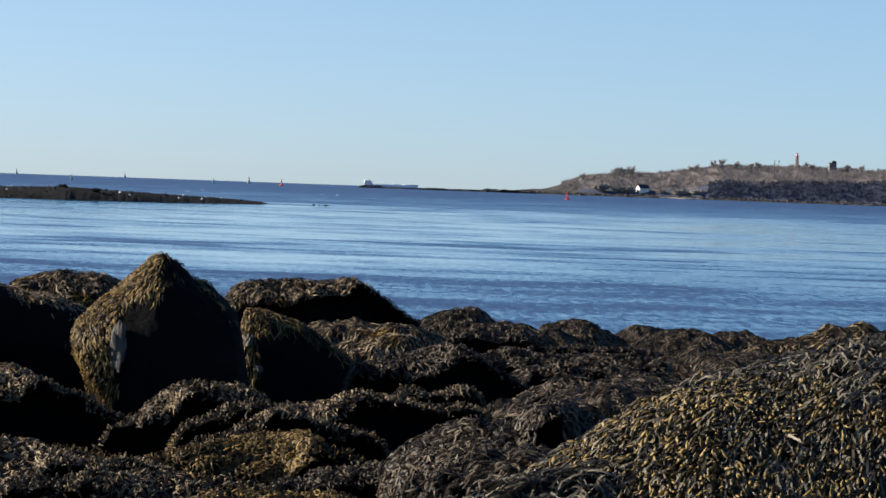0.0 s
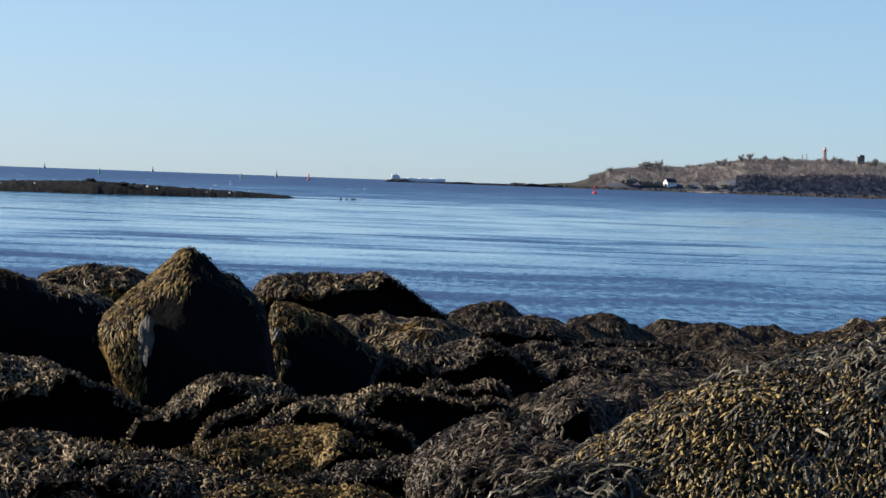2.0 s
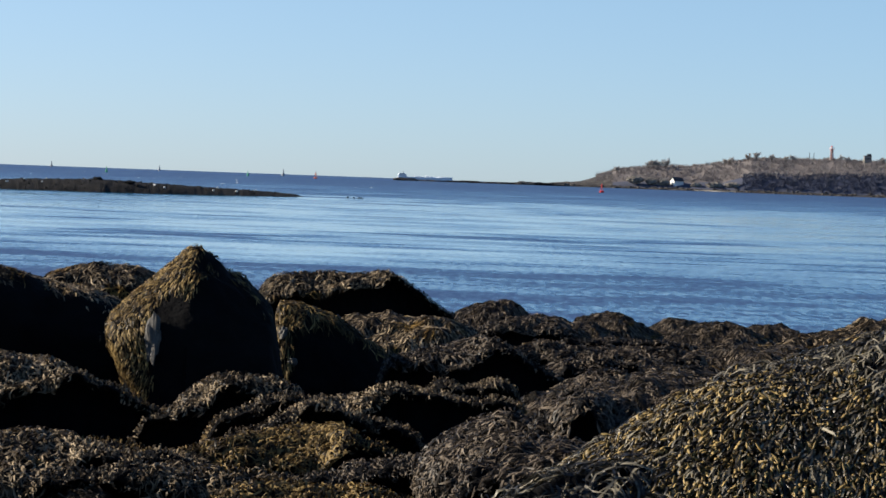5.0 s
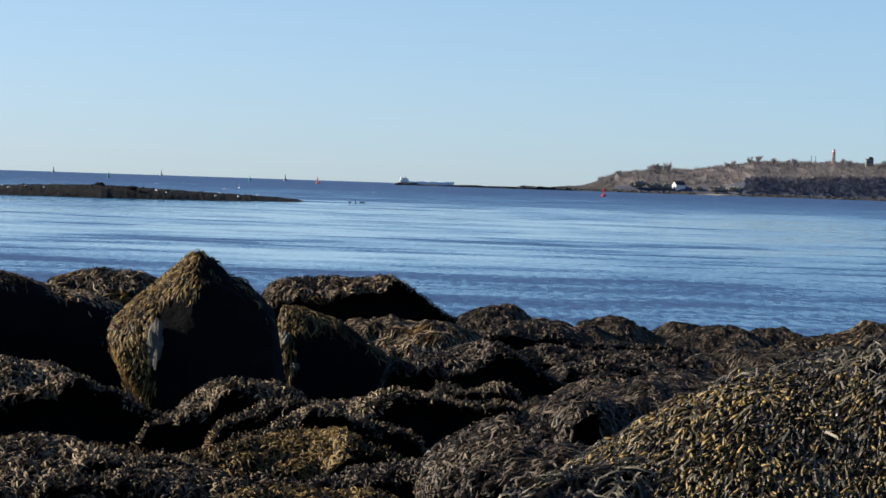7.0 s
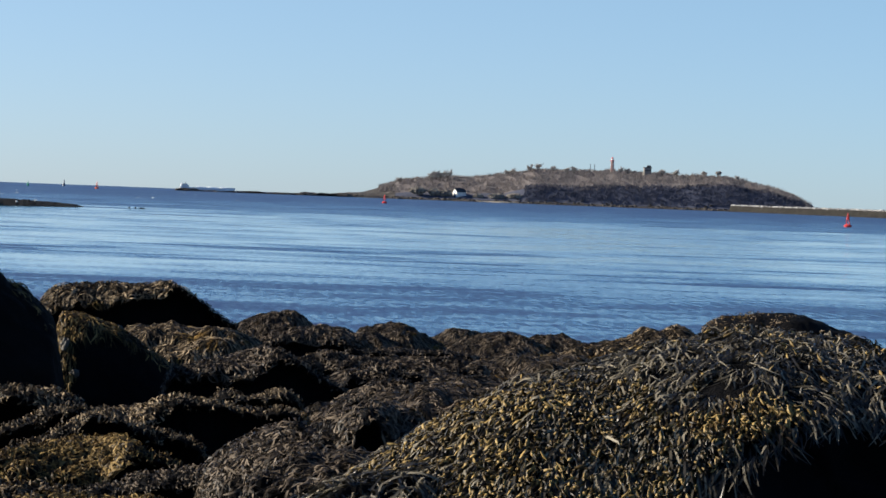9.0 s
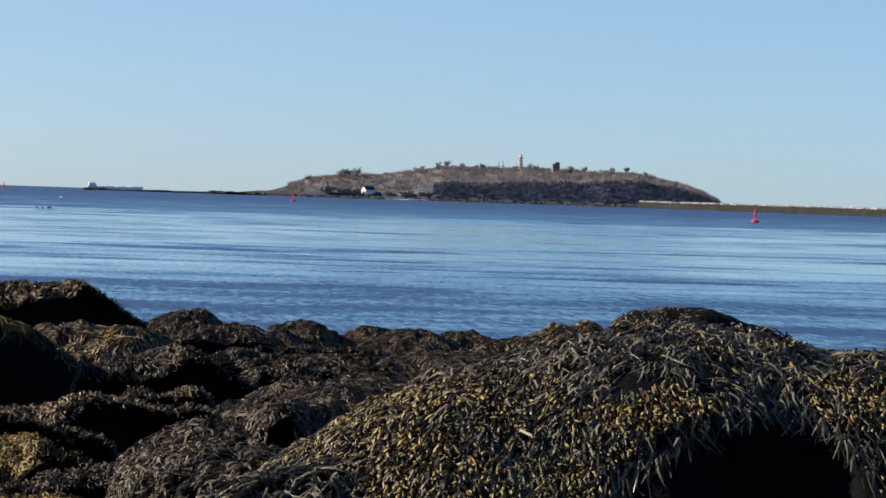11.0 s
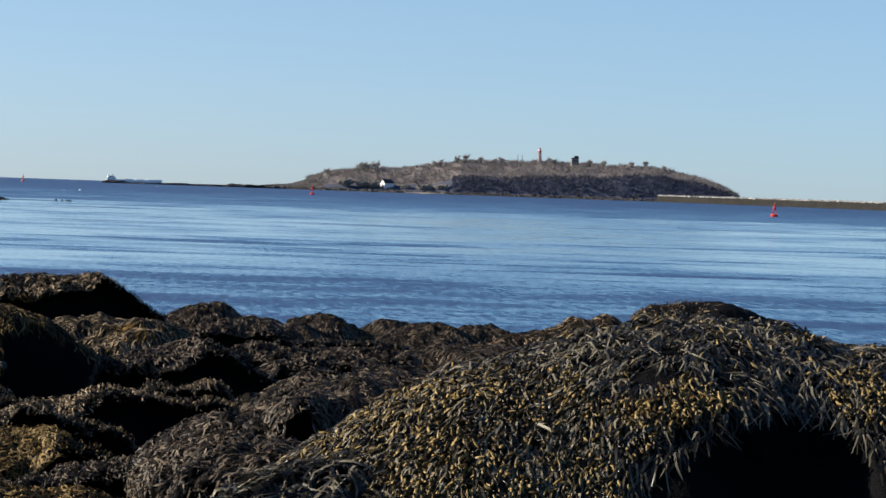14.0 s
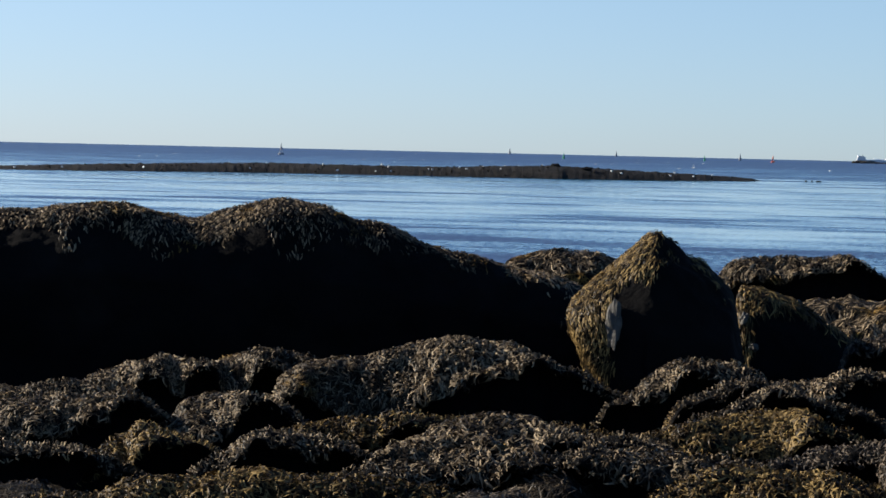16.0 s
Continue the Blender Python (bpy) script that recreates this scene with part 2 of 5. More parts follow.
def ground_at(q):
    """Ground points and normals under an array of places."""
    def level(x, y):
        i = np.interp(np.hypot(x, y), RINGS, np.arange(len(RINGS)))
        j = np.interp(np.degrees(np.arctan2(x, y)), TURNS, np.arange(len(TURNS)))
        i0, j0 = np.minimum(i.astype(int), len(RINGS) - 2), np.minimum(j.astype(int), len(TURNS) - 2)
        u, v = i - i0, j - j0
        return ((1 - u) * (1 - v) * GROUND[i0, j0] + u * (1 - v) * GROUND[i0 + 1, j0]
                + (1 - u) * v * GROUND[i0, j0 + 1] + u * v * GROUND[i0 + 1, j0 + 1])
    x, y, eps = q[:, 0], q[:, 1], 0.04
    z = level(x, y)
    n = unit(np.stack([(z - level(x + eps, y)) / eps, (z - level(x, y + eps)) / eps, np.ones(len(q))], 1))
    return np.stack([x, y, z], 1), n


def build_ground():
    """Lumpy foreshore under the weed: finely meshed where the camera looks, coarse behind it."""
    r, t = np.meshgrid(RINGS, np.radians(TURNS), indexing="ij")
    verts = np.stack([r * np.sin(t), r * np.cos(t), GROUND], -1).reshape(-1, 3)
    n = len(TURNS)
    i, j = np.meshgrid(np.arange(len(RINGS) - 1), np.arange(n - 1), indexing="ij")
    quads = np.stack([i * n + j, (i + 1) * n + j, (i + 1) * n + j + 1, i * n + j + 1], -1).reshape(-1, 4)[:, ::-1]
    me = quads_mesh("ground", verts, quads, WEED_MAT)
    return tagged(new("ground", me), "lumpy foreshore matted with dark brown wet rockweed", "ground", kind="structure")


def build_sea():
    bm = bmesh.new()
    bmesh.ops.create_circle(bm, cap_ends=True, radius=4950, segments=256)
    me = bpy.data.meshes.new("water")
    bm.to_mesh(me)
    bm.free()
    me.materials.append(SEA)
    return tagged(new("water", me), "blue sea with pale slicks and wind-rippled bands", "sea", kind="structure")


build_ground()
build_sea()


# ---- weed ----
def frond_mesh(name, roots, ways, ups, length, width, material, drape, sag=0.35, steps=2, seed=1, lift=0.02, curl=0.35, wave=0.35):
    """Ribbons that start at roots, run along ways, wind to and fro and lie on the surface that drape() gives; each is an island of its own."""
    rng = np.random.default_rng(seed)
    count = len(roots)
    size = length * rng.uniform(0.45, 1.5, count)
    half = width * rng.uniform(0.6, 1.4, count) / 2
    rise = rng.uniform(0.1, 1.0, count)[:, None] * lift
    bend = rng.normal(0, wave, (count, 1))
    p, n, d = roots.copy(), ups.copy(), unit(ways)
    rows = []
    for k in range(steps + 1):
        across = np.cross(d, n)
        side = unit(across + n * rng.normal(0, curl, (count, 1)))
        w = (half * (0.5 if k == 0 else 1.0 if k < steps else 0.45))[:, None]
        out = p + n * rise * (0.2 if k == 0 else 1.0 if k < steps else 0.6)
        rows += [out - side * w, out + side * w]
        if k < steps:
            p, n = drape(p + d * (size / steps)[:, None])
            bend = 0.6 * bend + rng.normal(0, wave, (count, 1))
            d = d + across * bend + np.array((0, 0, -sag))
            d = unit(d - n * (d * n).sum(1, keepdims=True))
    verts = np.stack(rows, 1).reshape(-1, 3)
    base = (np.arange(count) * 2 * (steps + 1))[:, None]
    quads = np.concatenate([base + np.array([2 * k, 2 * k + 1, 2 * k + 3, 2 * k + 2]) for k in range(steps)], 0)
    return quads_mesh(name, verts, quads, material)


def bladder_mesh(name, places, ways, length, width, material, seed=1):
    """Small swollen bladders, pointed at both ends."""
    rng = np.random.default_rng(seed)
    count = len(places)
    d = unit(ways + rng.normal(0, 0.5, ways.shape))
    a = unit(np.cross(d, rng.normal(0, 1, d.shape)))
    b = np.cross(d, a)
    size = (length * rng.uniform(0.5, 1.6, count))[:, None]
    fat = (width * rng.uniform(0.7, 1.3, count) / 2)[:, None]
    rows = []
    for along, wide in ((-0.5, 0.3), (0.0, 1.0), (0.5, 0.35)):
        for turn in range(3):
            c, s = math.cos(turn * math.tau / 3), math.sin(turn * math.tau / 3)
            rows.append(places + d * size * along + (a * c + b * s) * fat * wide)
    verts = np.stack(rows, 1).reshape(-1, 3)
    base = (np.arange(count) * 9)[:, None]
    quads = [base + np.array([3 * k + t, 3 * k + (t + 1) % 3, 3 * k + 3 + (t + 1) % 3, 3 * k + 3 + t]) for k in range(2) for t in range(3)]
    return quads_mesh(name, verts, np.concatenate(quads, 0), material)


def scatter(me, count, rng):
    """Places on a mesh, evenly by area, with the normals there."""
    me.calc_loop_triangles()
    tri = np.empty(len(me.loop_triangles) * 3, np.int32)
    me.loop_triangles.foreach_get("vertices", tri)
    co = np.empty(len(me.vertices) * 3, np.float32)
    me.vertices.foreach_get("co", co)
    co, tri = co.reshape(-1, 3).astype(float), tri.reshape(-1, 3)
    a, b, c = co[tri[:, 0]], co[tri[:, 1]], co[tri[:, 2]]
    cross = np.cross(b - a, c - a)
    area = np.linalg.norm(cross, axis=1)
    pick = rng.choice(len(tri), count, p=area / area.sum())
    u, v = rng.random(count), rng.random(count)
    flip = u + v > 1
    u[flip], v[flip] = 1 - u[flip], 1 - v[flip]
    return a[pick] + (b - a)[pick] * u[:, None] + (c - a)[pick] * v[:, None], unit(cross)[pick]


def dress(home, stone, seed=1, dense=2000, length=0.085, width=0.010, frond=None, bare=0.2, bladders=0, sag=0.25, left=0.0,
          clear=(), steps=3, lift=0.035, hang=0.45, curl=0.45, tips=(), stray=0.12, wave=0.4, gaps=0.0, skin=None, bead=0.022, trim=None):
    """Hangs a boulder with rockweed. dense: fronds on a square metre; bare: the least upward slant that carries weed; left: how much
    further it hangs on the sunny side; clear: balls (x, y, z, r) of bare stone; hang: how strictly it hangs down; tips: balls full of bladders;
    gaps: share of holes in the weed; skin: the surface on which the weed hangs, where it bridges hollows; bead: the length of a bladder;
    trim: how long the weed is at a place, as a share."""
    skin = skin or stone.data
    mid = np.array(home.location)
    off = Vector((seed * 3.1, seed * 1.7, seed * 0.9))
    rng = np.random.default_rng(seed)
    spread = sum(f.area for f in skin.polygons)
    p, n = scatter(skin, int(dense * spread), rng)
    patch = np.array([noise.noise(Vector(q) * 1.5 + off) for q in p])
    keep = (n[:, 2] - left * n[:, 0] + 0.35 * patch + rng.normal(0, 0.06, len(p)) > bare) & (p[:, 2] + mid[2] > -0.2)
    keep &= p[:, 2] + mid[2] > ground_at(p + mid)[0][:, 2] - 0.08
    keep &= (n * unit((p + mid) * (1, 1, 0))).sum(1) < 0.55
    ragged = np.array([noise.noise(Vector(q) * 3.0 + off) for q in p])
    if gaps:
        keep &= ragged < 0.5 - gaps
    tree_of = BVHTree.FromPolygons([v.co[:] for v in skin.vertices], [f.vertices[:] for f in skin.polygons])
    clear = [(np.array(tree_of.find_nearest(Vector((x, y, z)) - home.location)[0][:]), r) for x, y, z, r in clear]
    tips = [(np.array(tree_of.find_nearest(Vector((x, y, z)) - home.location)[0][:]), r) for x, y, z, r in tips]
    # weed left off here, so the black stone stands in for deep shade
    for c, r in clear:
        keep &= np.linalg.norm(p - c, axis=1) > r * (1 + 0.4 * ragged)
    p, n = p[keep], n[keep]
    if trim:
        share = trim(p + mid)
        few = rng.random(len(p)) < 0.3 + 0.7 * share
        p, n, length = p[few], n[few], length * share[few]
    down = unit(np.array((0, 0, -1.0)) + n * n[:, 2:3])
    swirl = np.array([noise.noise_vector(Vector(q) * 2.4 + off)[:] for q in p]).reshape(-1, 3)
    ways = down * hang + swirl * 0.7 + rng.normal(0, max(0.15, 0.55 * (1.2 - hang)), p.shape)
    ways = ways - n * (ways * n).sum(1, keepdims=True)

    def drape(q):
        near = [tree_of.find_nearest(v) for v in q.tolist()]
        return np.array([h[0][:] for h in near]).reshape(-1, 3), np.array([h[1][:] for h in near]).reshape(-1, 3)

    me = frond_mesh("rockweed", p, ways, n, length, width, frond or FROND_BROWN, drape, sag, steps, seed, lift, curl, wave)
    ob = new("rockweed", me)
    ob.parent = home
    tagged(ob, "hanging mat of wet rockweed fronds", kind="stuff")
    if bladders:
        p, n = scatter(skin, int(bladders * spread), rng)
        patch = np.array([noise.noise(Vector(q) * 3.0 - off) for q in p])
        keep = (n[:, 2] - left * n[:, 0] > bare + 0.1) & (patch > -0.75) & ((n * unit((p + mid) * (1, 1, 0))).sum(1) < 0.4)
        for c, r in clear:
            keep &= np.linalg.norm(p - c, axis=1) > r * 1.1
        inside = np.zeros(len(p), bool)
        for c, r in tips:
            inside |= np.linalg.norm(p - c, axis=1) < r * (1 + 0.6 * patch)
        keep &= inside | (rng.random(len(p)) < stray)
        p, n = p[keep], n[keep]
        down = unit(np.array((0, 0, -1.0)) + n * n[:, 2:3])
        me = bladder_mesh("bladder_growth", p + n * rng.uniform(0.008, lift, (len(p), 1)), down, bead, bead * 0.5, BLADDER, seed)
        ob = new("bladder_growth", me)
        ob.parent = home
        tagged(ob, "swollen golden air bladders on the weed", kind="stuff")
    return home


def crag(label, crest, front, back, base, power=2.3, under=0.0, rough=0.05, seed=1, dents=(), chips=(), tuck=0.0, matted=False, taper=0.6, **weed):
    """A boulder with a crest line through the places given, falling front metres to the near side and back metres to the far side.
    under: how far the foot of the near side is cut back; dents: balls (x, y, z, r) pressed in; chips: pale bare patches (x, y, z, w, h);
    tuck: how far the foot of the sunny end is cut back; matted: old weed lies under the fronds;
    taper: how much the ends narrow."""
    crest = np.array(crest, float)
    along = np.concatenate([[0], np.cumsum(np.linalg.norm(np.diff(crest[:, :2], axis=0), axis=1))])
    count = int(min(220, max(60, along[-1] / 0.03)))
    s = np.linspace(0, along[-1], count)
    line = np.stack([np.interp(s, along, crest[:, k]) for k in range(3)], 1)
    soft = np.array([1, 3, 4, 3, 1.0]) / 12
    for k in range(3):
        line[2:-2, k] = np.convolve(line[:, k], soft, "same")[2:-2]
    for k, share in enumerate((0.05, 0.5, 0.75, 0.9)):
        for end in (k, -1 - k):
            line[end, 2] = base + (line[end, 2] - base) * share
    mid = np.array((line[:, 0].mean(), line[:, 1].mean(), base))
    tall = (line[:, 2] - base).max()
    away = unit(np.stack([line[:, 0], line[:, 1], np.zeros(count)], 1))
    steps = np.linspace(-0.06, math.pi + 0.06, 72 if tall > 0.9 else 44)
    rows = []
    for k in range(count):
        h = max(0.05, line[k, 2] - base)
        wide = max(0.12, min(1.0, h / tall)) ** taper
        for t in steps:
            u = -math.copysign(abs(math.cos(t)) ** (2 / power), math.cos(t))
            v = math.copysign(abs(math.sin(t)) ** (2 / power), math.sin(t))
            reach = (front if u < 0 else back) * wide * u
            if u < 0 and v < 0.6:
                reach *= 1 - under * (1 - max(v, 0) / 0.6)
            p = line[k] + away[k] * reach
            p[2] = base + h * v
            if tuck and k < count * 0.45 and p[2] < base + 0.4 * tall:
                p = p + np.array((away[k][1], -away[k][0], 0)) * tuck * (1 - (p[2] - base) / (0.4 * tall))
            q = Vector(p)
            g = rough * noise.fractal(q * 1.7 + Vector((seed, 0, 0)), 0.9, 2.1, 4)
            p = p + away[k] * g * 1.3 * (1 if u > 0 else -1) + np.array((g * 0.6, 0, (g + lumps(*p) * 0.4 - 0.03) * max(v, 0) ** 2))
            rows.append(p - mid)
    m = len(steps)
    quads = [(i * m + j, (i + 1) * m + j, (i + 1) * m + j + 1, i * m + j + 1) for i in range(count - 1) for j in range(m - 1)]
    rows = np.array(rows)
    skin = quads_mesh("skin", rows, quads, ROCK)
    for x, y, z, r in dents:
        c = np.array((x, y, z)) - mid
        c = rows[np.argmin(np.linalg.norm(rows - c, axis=1))].copy()
        d = np.linalg.norm(rows - c, axis=1) / r
        rows = rows + (np.repeat(away, m, 0) * 1.0 + (0, 0, -0.1)) * (r * np.clip(1 - d ** 2, 0, 1) ** 0.7)[:, None]
    home = thing("boulder", *mid, label, "boulder", "rockweed boulders")
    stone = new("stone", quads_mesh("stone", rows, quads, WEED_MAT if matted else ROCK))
    stone.parent = home
    tagged(stone, "rock matted with old weed" if matted else "bare wet rock with shade put into its black")
    dress(home, stone, seed, skin=skin, **weed)
    bpy.data.meshes.remove(skin)
    tree_of = BVHTree.FromPolygons([v.co[:] for v in stone.data.vertices], [f.vertices[:] for f in stone.data.polygons])
    for k, (x, y, z, w, h) in enumerate(chips):
        place, normal, _, _ = tree_of.find_nearest(Vector((x, y, z)) - home.location)
        bm = bmesh.new()
        bmesh.ops.create_icosphere(bm, subdivisions=3, radius=1)
        for v in bm.verts:
            v.co *= 1 + 0.8 * noise.noise(v.co * 1.6 + Vector((k * 3.7, seed, 0)))
            v.co = Vector((v.co.x * w, v.co.z * 0.03, v.co.y * h))
        bmesh.ops.rotate(bm, matrix=(-normal).to_track_quat("Y", "Z").to_matrix(), verts=bm.verts)
        bmesh.ops.translate(bm, vec=place + normal * 0.01, verts=bm.verts)
        part("bare_patch", bm, PALE, home, "pale chipped bare rock")
    return home


def ledge(label, rim, base, seed=1, cut=0.24, reach=0.6, **weed):
    """A ledge of rock: weed lies on its sloping top and hangs over the rim; below, the face is cut back, bare and black.
    rim: stations along it (x, y of the rim, height of the crest behind it, height of the rim); reach: how far its ends run out."""
    rim = np.array(rim, float)
    for far, sign in ((0, -1), (-1, 1)):
        x, y, top, low = rim[far]
        more = [(x + sign * w * reach, y + 0.05 * w, top - w * drop * reach, low - w * drop * reach * 0.8) for w, drop in ((0.16, 0.4), (0.38, 0.7))]
        rim = np.concatenate([more[::-1], rim]) if sign < 0 else np.concatenate([rim, more])
    along = np.concatenate([[0], np.cumsum(np.linalg.norm(np.diff(rim[:, :2], axis=0), axis=1))])
    count = int(min(160, max(40, along[-1] / 0.022)))
    s = np.linspace(0, along[-1], count)
    line = np.stack([np.interp(s, along, rim[:, k]) for k in range(4)], 1)
    for k in (2, 3):
        line[1:-1, k] = (line[:-2, k] + 2 * line[1:-1, k] + line[2:, k]) / 4
    line[:, 2] -= 0.022
    away = unit(np.stack([line[:, 0], line[:, 1], np.zeros(count)], 1))
    mid = np.array((line[:, 0].mean(), line[:, 1].mean(), base))
    off = Vector((seed * 1.3, seed * 0.7, 0))
    hard, soft = [], []
    for k in range(count):
        x, y, top, low = line[k]
        end = min(1.0, (k + 0.6) / 5, (count - k - 0.4) / 5) ** 0.5
        deep = min(0.5, max(0.12, 2.9 * (top - low))) * end
        at = np.array((x, y, 0))
        upper = [(deep + 0.5, base - 0.1), (deep + 0.38, top - 0.3), (deep + 0.2, top - 0.07), (deep + 0.09, top - 0.012)]
        upper += [(deep * (1 - u), top + (low - top) * u ** 1.5) for u in (0, 0.2, 0.4, 0.6, 0.8, 0.93)]
        under = [(0.0, low), (cut * 0.35, low - 0.02), (cut, low - 0.06), (cut * 0.9, (low + base) / 2), (cut * 0.6, base - 0.1)]
        curtain = [(0.0, low), (-0.008, low - 0.02), (-0.01, low - 0.04)]
        for row, cells in ((hard, upper + under), (soft, upper[2:] + curtain)):
            for b, z in cells:
                p = at + away[k] * b + np.array((0, 0, base + (z - base) * (0.35 + 0.65 * end)))
                q = Vector(p)
                g = 0.036 * noise.noise(q * 3.5 + off) + 0.038 * noise.noise(q * 8.0 + off) + 0.024 * noise.noise(q * 19.0 + off)
                row.append(p - mid - away[k] * g * 1.5 + np.array((0, 0, g)))
    def cells(rows):
        m = len(rows) // count
        return [(i * m + j, i * m + j + 1, (i + 1) * m + j + 1, (i + 1) * m + j) for i in range(count - 1) for j in range(m - 1)]
    home = thing("boulder", *mid, label, "boulder", "rockweed boulders")
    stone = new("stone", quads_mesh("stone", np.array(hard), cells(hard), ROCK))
    stone.parent = home
    tagged(stone, "bare wet rock with shade put into its black")
    skin = quads_mesh("skin", np.array(soft), cells(soft), ROCK)
    def trim(q):
        near = np.abs(np.arctan2(q[:, 0], q[:, 1])[:, None] - np.arctan2(line[:, 0], line[:, 1])[None]).argmin(1)
        return np.clip((line[near, 2] - line[near, 3]) / 0.13, 0.3, 1.0)

    dress(home, stone, seed, skin=skin, trim=trim, **{"bare": 0.12, "dense": 4200, "length": 0.085, "width": 0.0095, "hang": 0.5, "lift": 0.045, **weed})
    bpy.data.meshes.remove(skin)
    return home


def mound(label, domes, seed=1, flat=True, **weed):
    """A low boulder quite covered with weed: rounded domes (x, y, top, rx, ry, fall), steeper on the shaded side."""
    domes = np.array(domes, float)
    x0, x1 = (domes[:, 0] - 1.7 * domes[:, 3]).min(), (domes[:, 0] + 1.3 * domes[:, 3]).max()
    y0, y1 = (domes[:, 1] - 1.4 * domes[:, 4]).min(), (domes[:, 1] + 1.4 * domes[:, 4]).max()
    nx, ny = int(min(80, max(24, (x1 - x0) / 0.04))), int(min(60, max(24, (y1 - y0) / 0.06)))
    x, y = np.meshgrid(np.linspace(x0, x1, nx), np.linspace(y0, y1, ny), indexing="ij")
    z = np.full(x.shape, -9.0)
    bend = np.array([[noise.noise((u * 1.3, v * 1.3, seed * 2.3)) for u, v in zip(a, b)] for a, b in zip(x, y)])
    for cx, cy, top, rx, ry, fall in domes:
        side = np.where(x > cx, 0.8, 1.2)
        d = np.hypot((x - cx) / (rx * side), (y - cy) / ry) * (1 + 0.45 * bend)
        brow = np.clip((d - 0.62) / 0.5, 0, 1)
        drop = 0.32 * d * d + 0.9 * brow * brow * (3 - 2 * brow) if flat else 1.25 * d ** 2.1 / (1 + 0.3 * d * d)
        z = np.maximum(z, top - fall * drop)
    foot = domes[:, 2].min() - 1.4 * domes[:, 5].max()
    z = np.maximum(z, foot)
    z = z + np.array([[lumps(u, v) - 0.085 for u, v in zip(a, b)] for a, b in zip(x, y)])
    mid = np.array((domes[:, 0].mean(), domes[:, 1].mean(), foot))
    upper = np.stack([x, y, z], -1).reshape(-1, 3) - mid
    ring = [i * ny for i in range(nx)] + [(nx - 1) * ny + j for j in range(1, ny)] + [i * ny + ny - 1 for i in range(nx - 2, -1, -1)] + list(range(ny - 2, 0, -1))
    lower = upper[ring] * (1, 1, 0) + (0, 0, -0.3)
    quads = [(i * ny + j, (i + 1) * ny + j, (i + 1) * ny + j + 1, i * ny + j + 1) for i in range(nx - 1) for j in range(ny - 1)]
    base, m = len(upper), len(ring)
    quads += [(ring[k], base + k, base + (k + 1) % m, ring[(k + 1) % m]) for k in range(m)]
    home = thing("boulder", *mid, label, "boulder", "rockweed boulders")
    stone = new("stone", quads_mesh("stone", np.concatenate([upper, lower]), quads, WEED_MAT))
    stone.parent = home
    tagged(stone, "low rock matted with old weed")
    return dress(home, stone, seed, **{"steps": 2, "hang": 1.2, "lift": 0.022, **weed})


def ground_weed(name, near, far, count, length, width, frond, seed, low=-21.0, high=18.0):
    rng = np.random.default_rng(seed)
    r = np.exp(rng.uniform(math.log(near), math.log(far), count))
    t = np.radians(rng.uniform(low, high, count))
    x, y = r * np.sin(t), r * np.cos(t)
    p, n = ground_at(np.stack([x, y], 1))
    down = unit(np.array((0, 0, -1.0)) + n * n[:, 2:3])
    swirl = np.array([noise.noise_vector((u * 1.6, v * 1.6, seed))[:] for u, v in zip(x, y)])
    ways = down * 0.25 + swirl * 0.6 + rng.normal(0, 0.5, (count, 3))
    ways = ways - n * (ways * n).sum(1, keepdims=True)
    me = frond_mesh(name, p, ways, n, length, width, frond, ground_at, 0.2, 2, seed, 0.028, 0.42, 0.4)
    return tagged(new(name, me), "loose wet rockweed fronds strewn over the foreshore", "seaweed", kind="stuff")


ground_weed("rockweed_bed", 10.5, 24, 90000, 0.085, 0.011, FROND_DARK, 11)
ground_weed("rockweed_bed", 20, 85, 48000, 0.14, 0.021, FROND_DARK, 12)

# ---- boulders ----
crag('large dark ridge of rock with weed-hung crest, face in shade',
     [(-10.68, 25.34, 3.85), (-10.16, 25.55, 4.09), (-9.64, 25.76, 4.16), (-9.1, 25.95, 4.25), (-8.78, 26.06, 4.28), (-8.45, 26.17, 4.36), (-8.12, 26.27, 4.39), (-7.79, 26.37, 4.36), (-7.46, 26.47, 4.27), (-7.23, 26.53, 4.22), (-7.06, 26.58, 4.26), (-6.78, 26.65, 4.36), (-6.39, 26.75, 4.43), (-5.99, 26.84, 4.37), (-5.64, 26.92, 4.26), (-5.29, 26.99, 4.2), (-5.0, 27.04, 4.05), (-4.59, 27.11, 3.92), (-4.13, 27.19, 3.83), (-3.66, 27.26, 3.75), (-3.37, 27.29, 3.65), (-3.07, 27.33, 3.3)],
     1.1, 1.4, 2.66, power=2.6, under=0.35, rough=0.05, bare=0.5, left=0.5, dense=1700, length=0.06, width=0.014, steps=2, hang=0.9, frond=FROND_BROWN, clear=[(-7.91, 25.08, 3.22, 0.82), (-6.46, 25.49, 3.24, 0.82), (-7.21, 25.29, 3.06, 0.88), (-5.37, 25.75, 3.26, 0.73), (-4.6, 25.89, 3.28, 0.65), (-3.82, 26.02, 3.19, 0.59), (-8.69, 24.82, 3.18, 0.85)], seed=1)
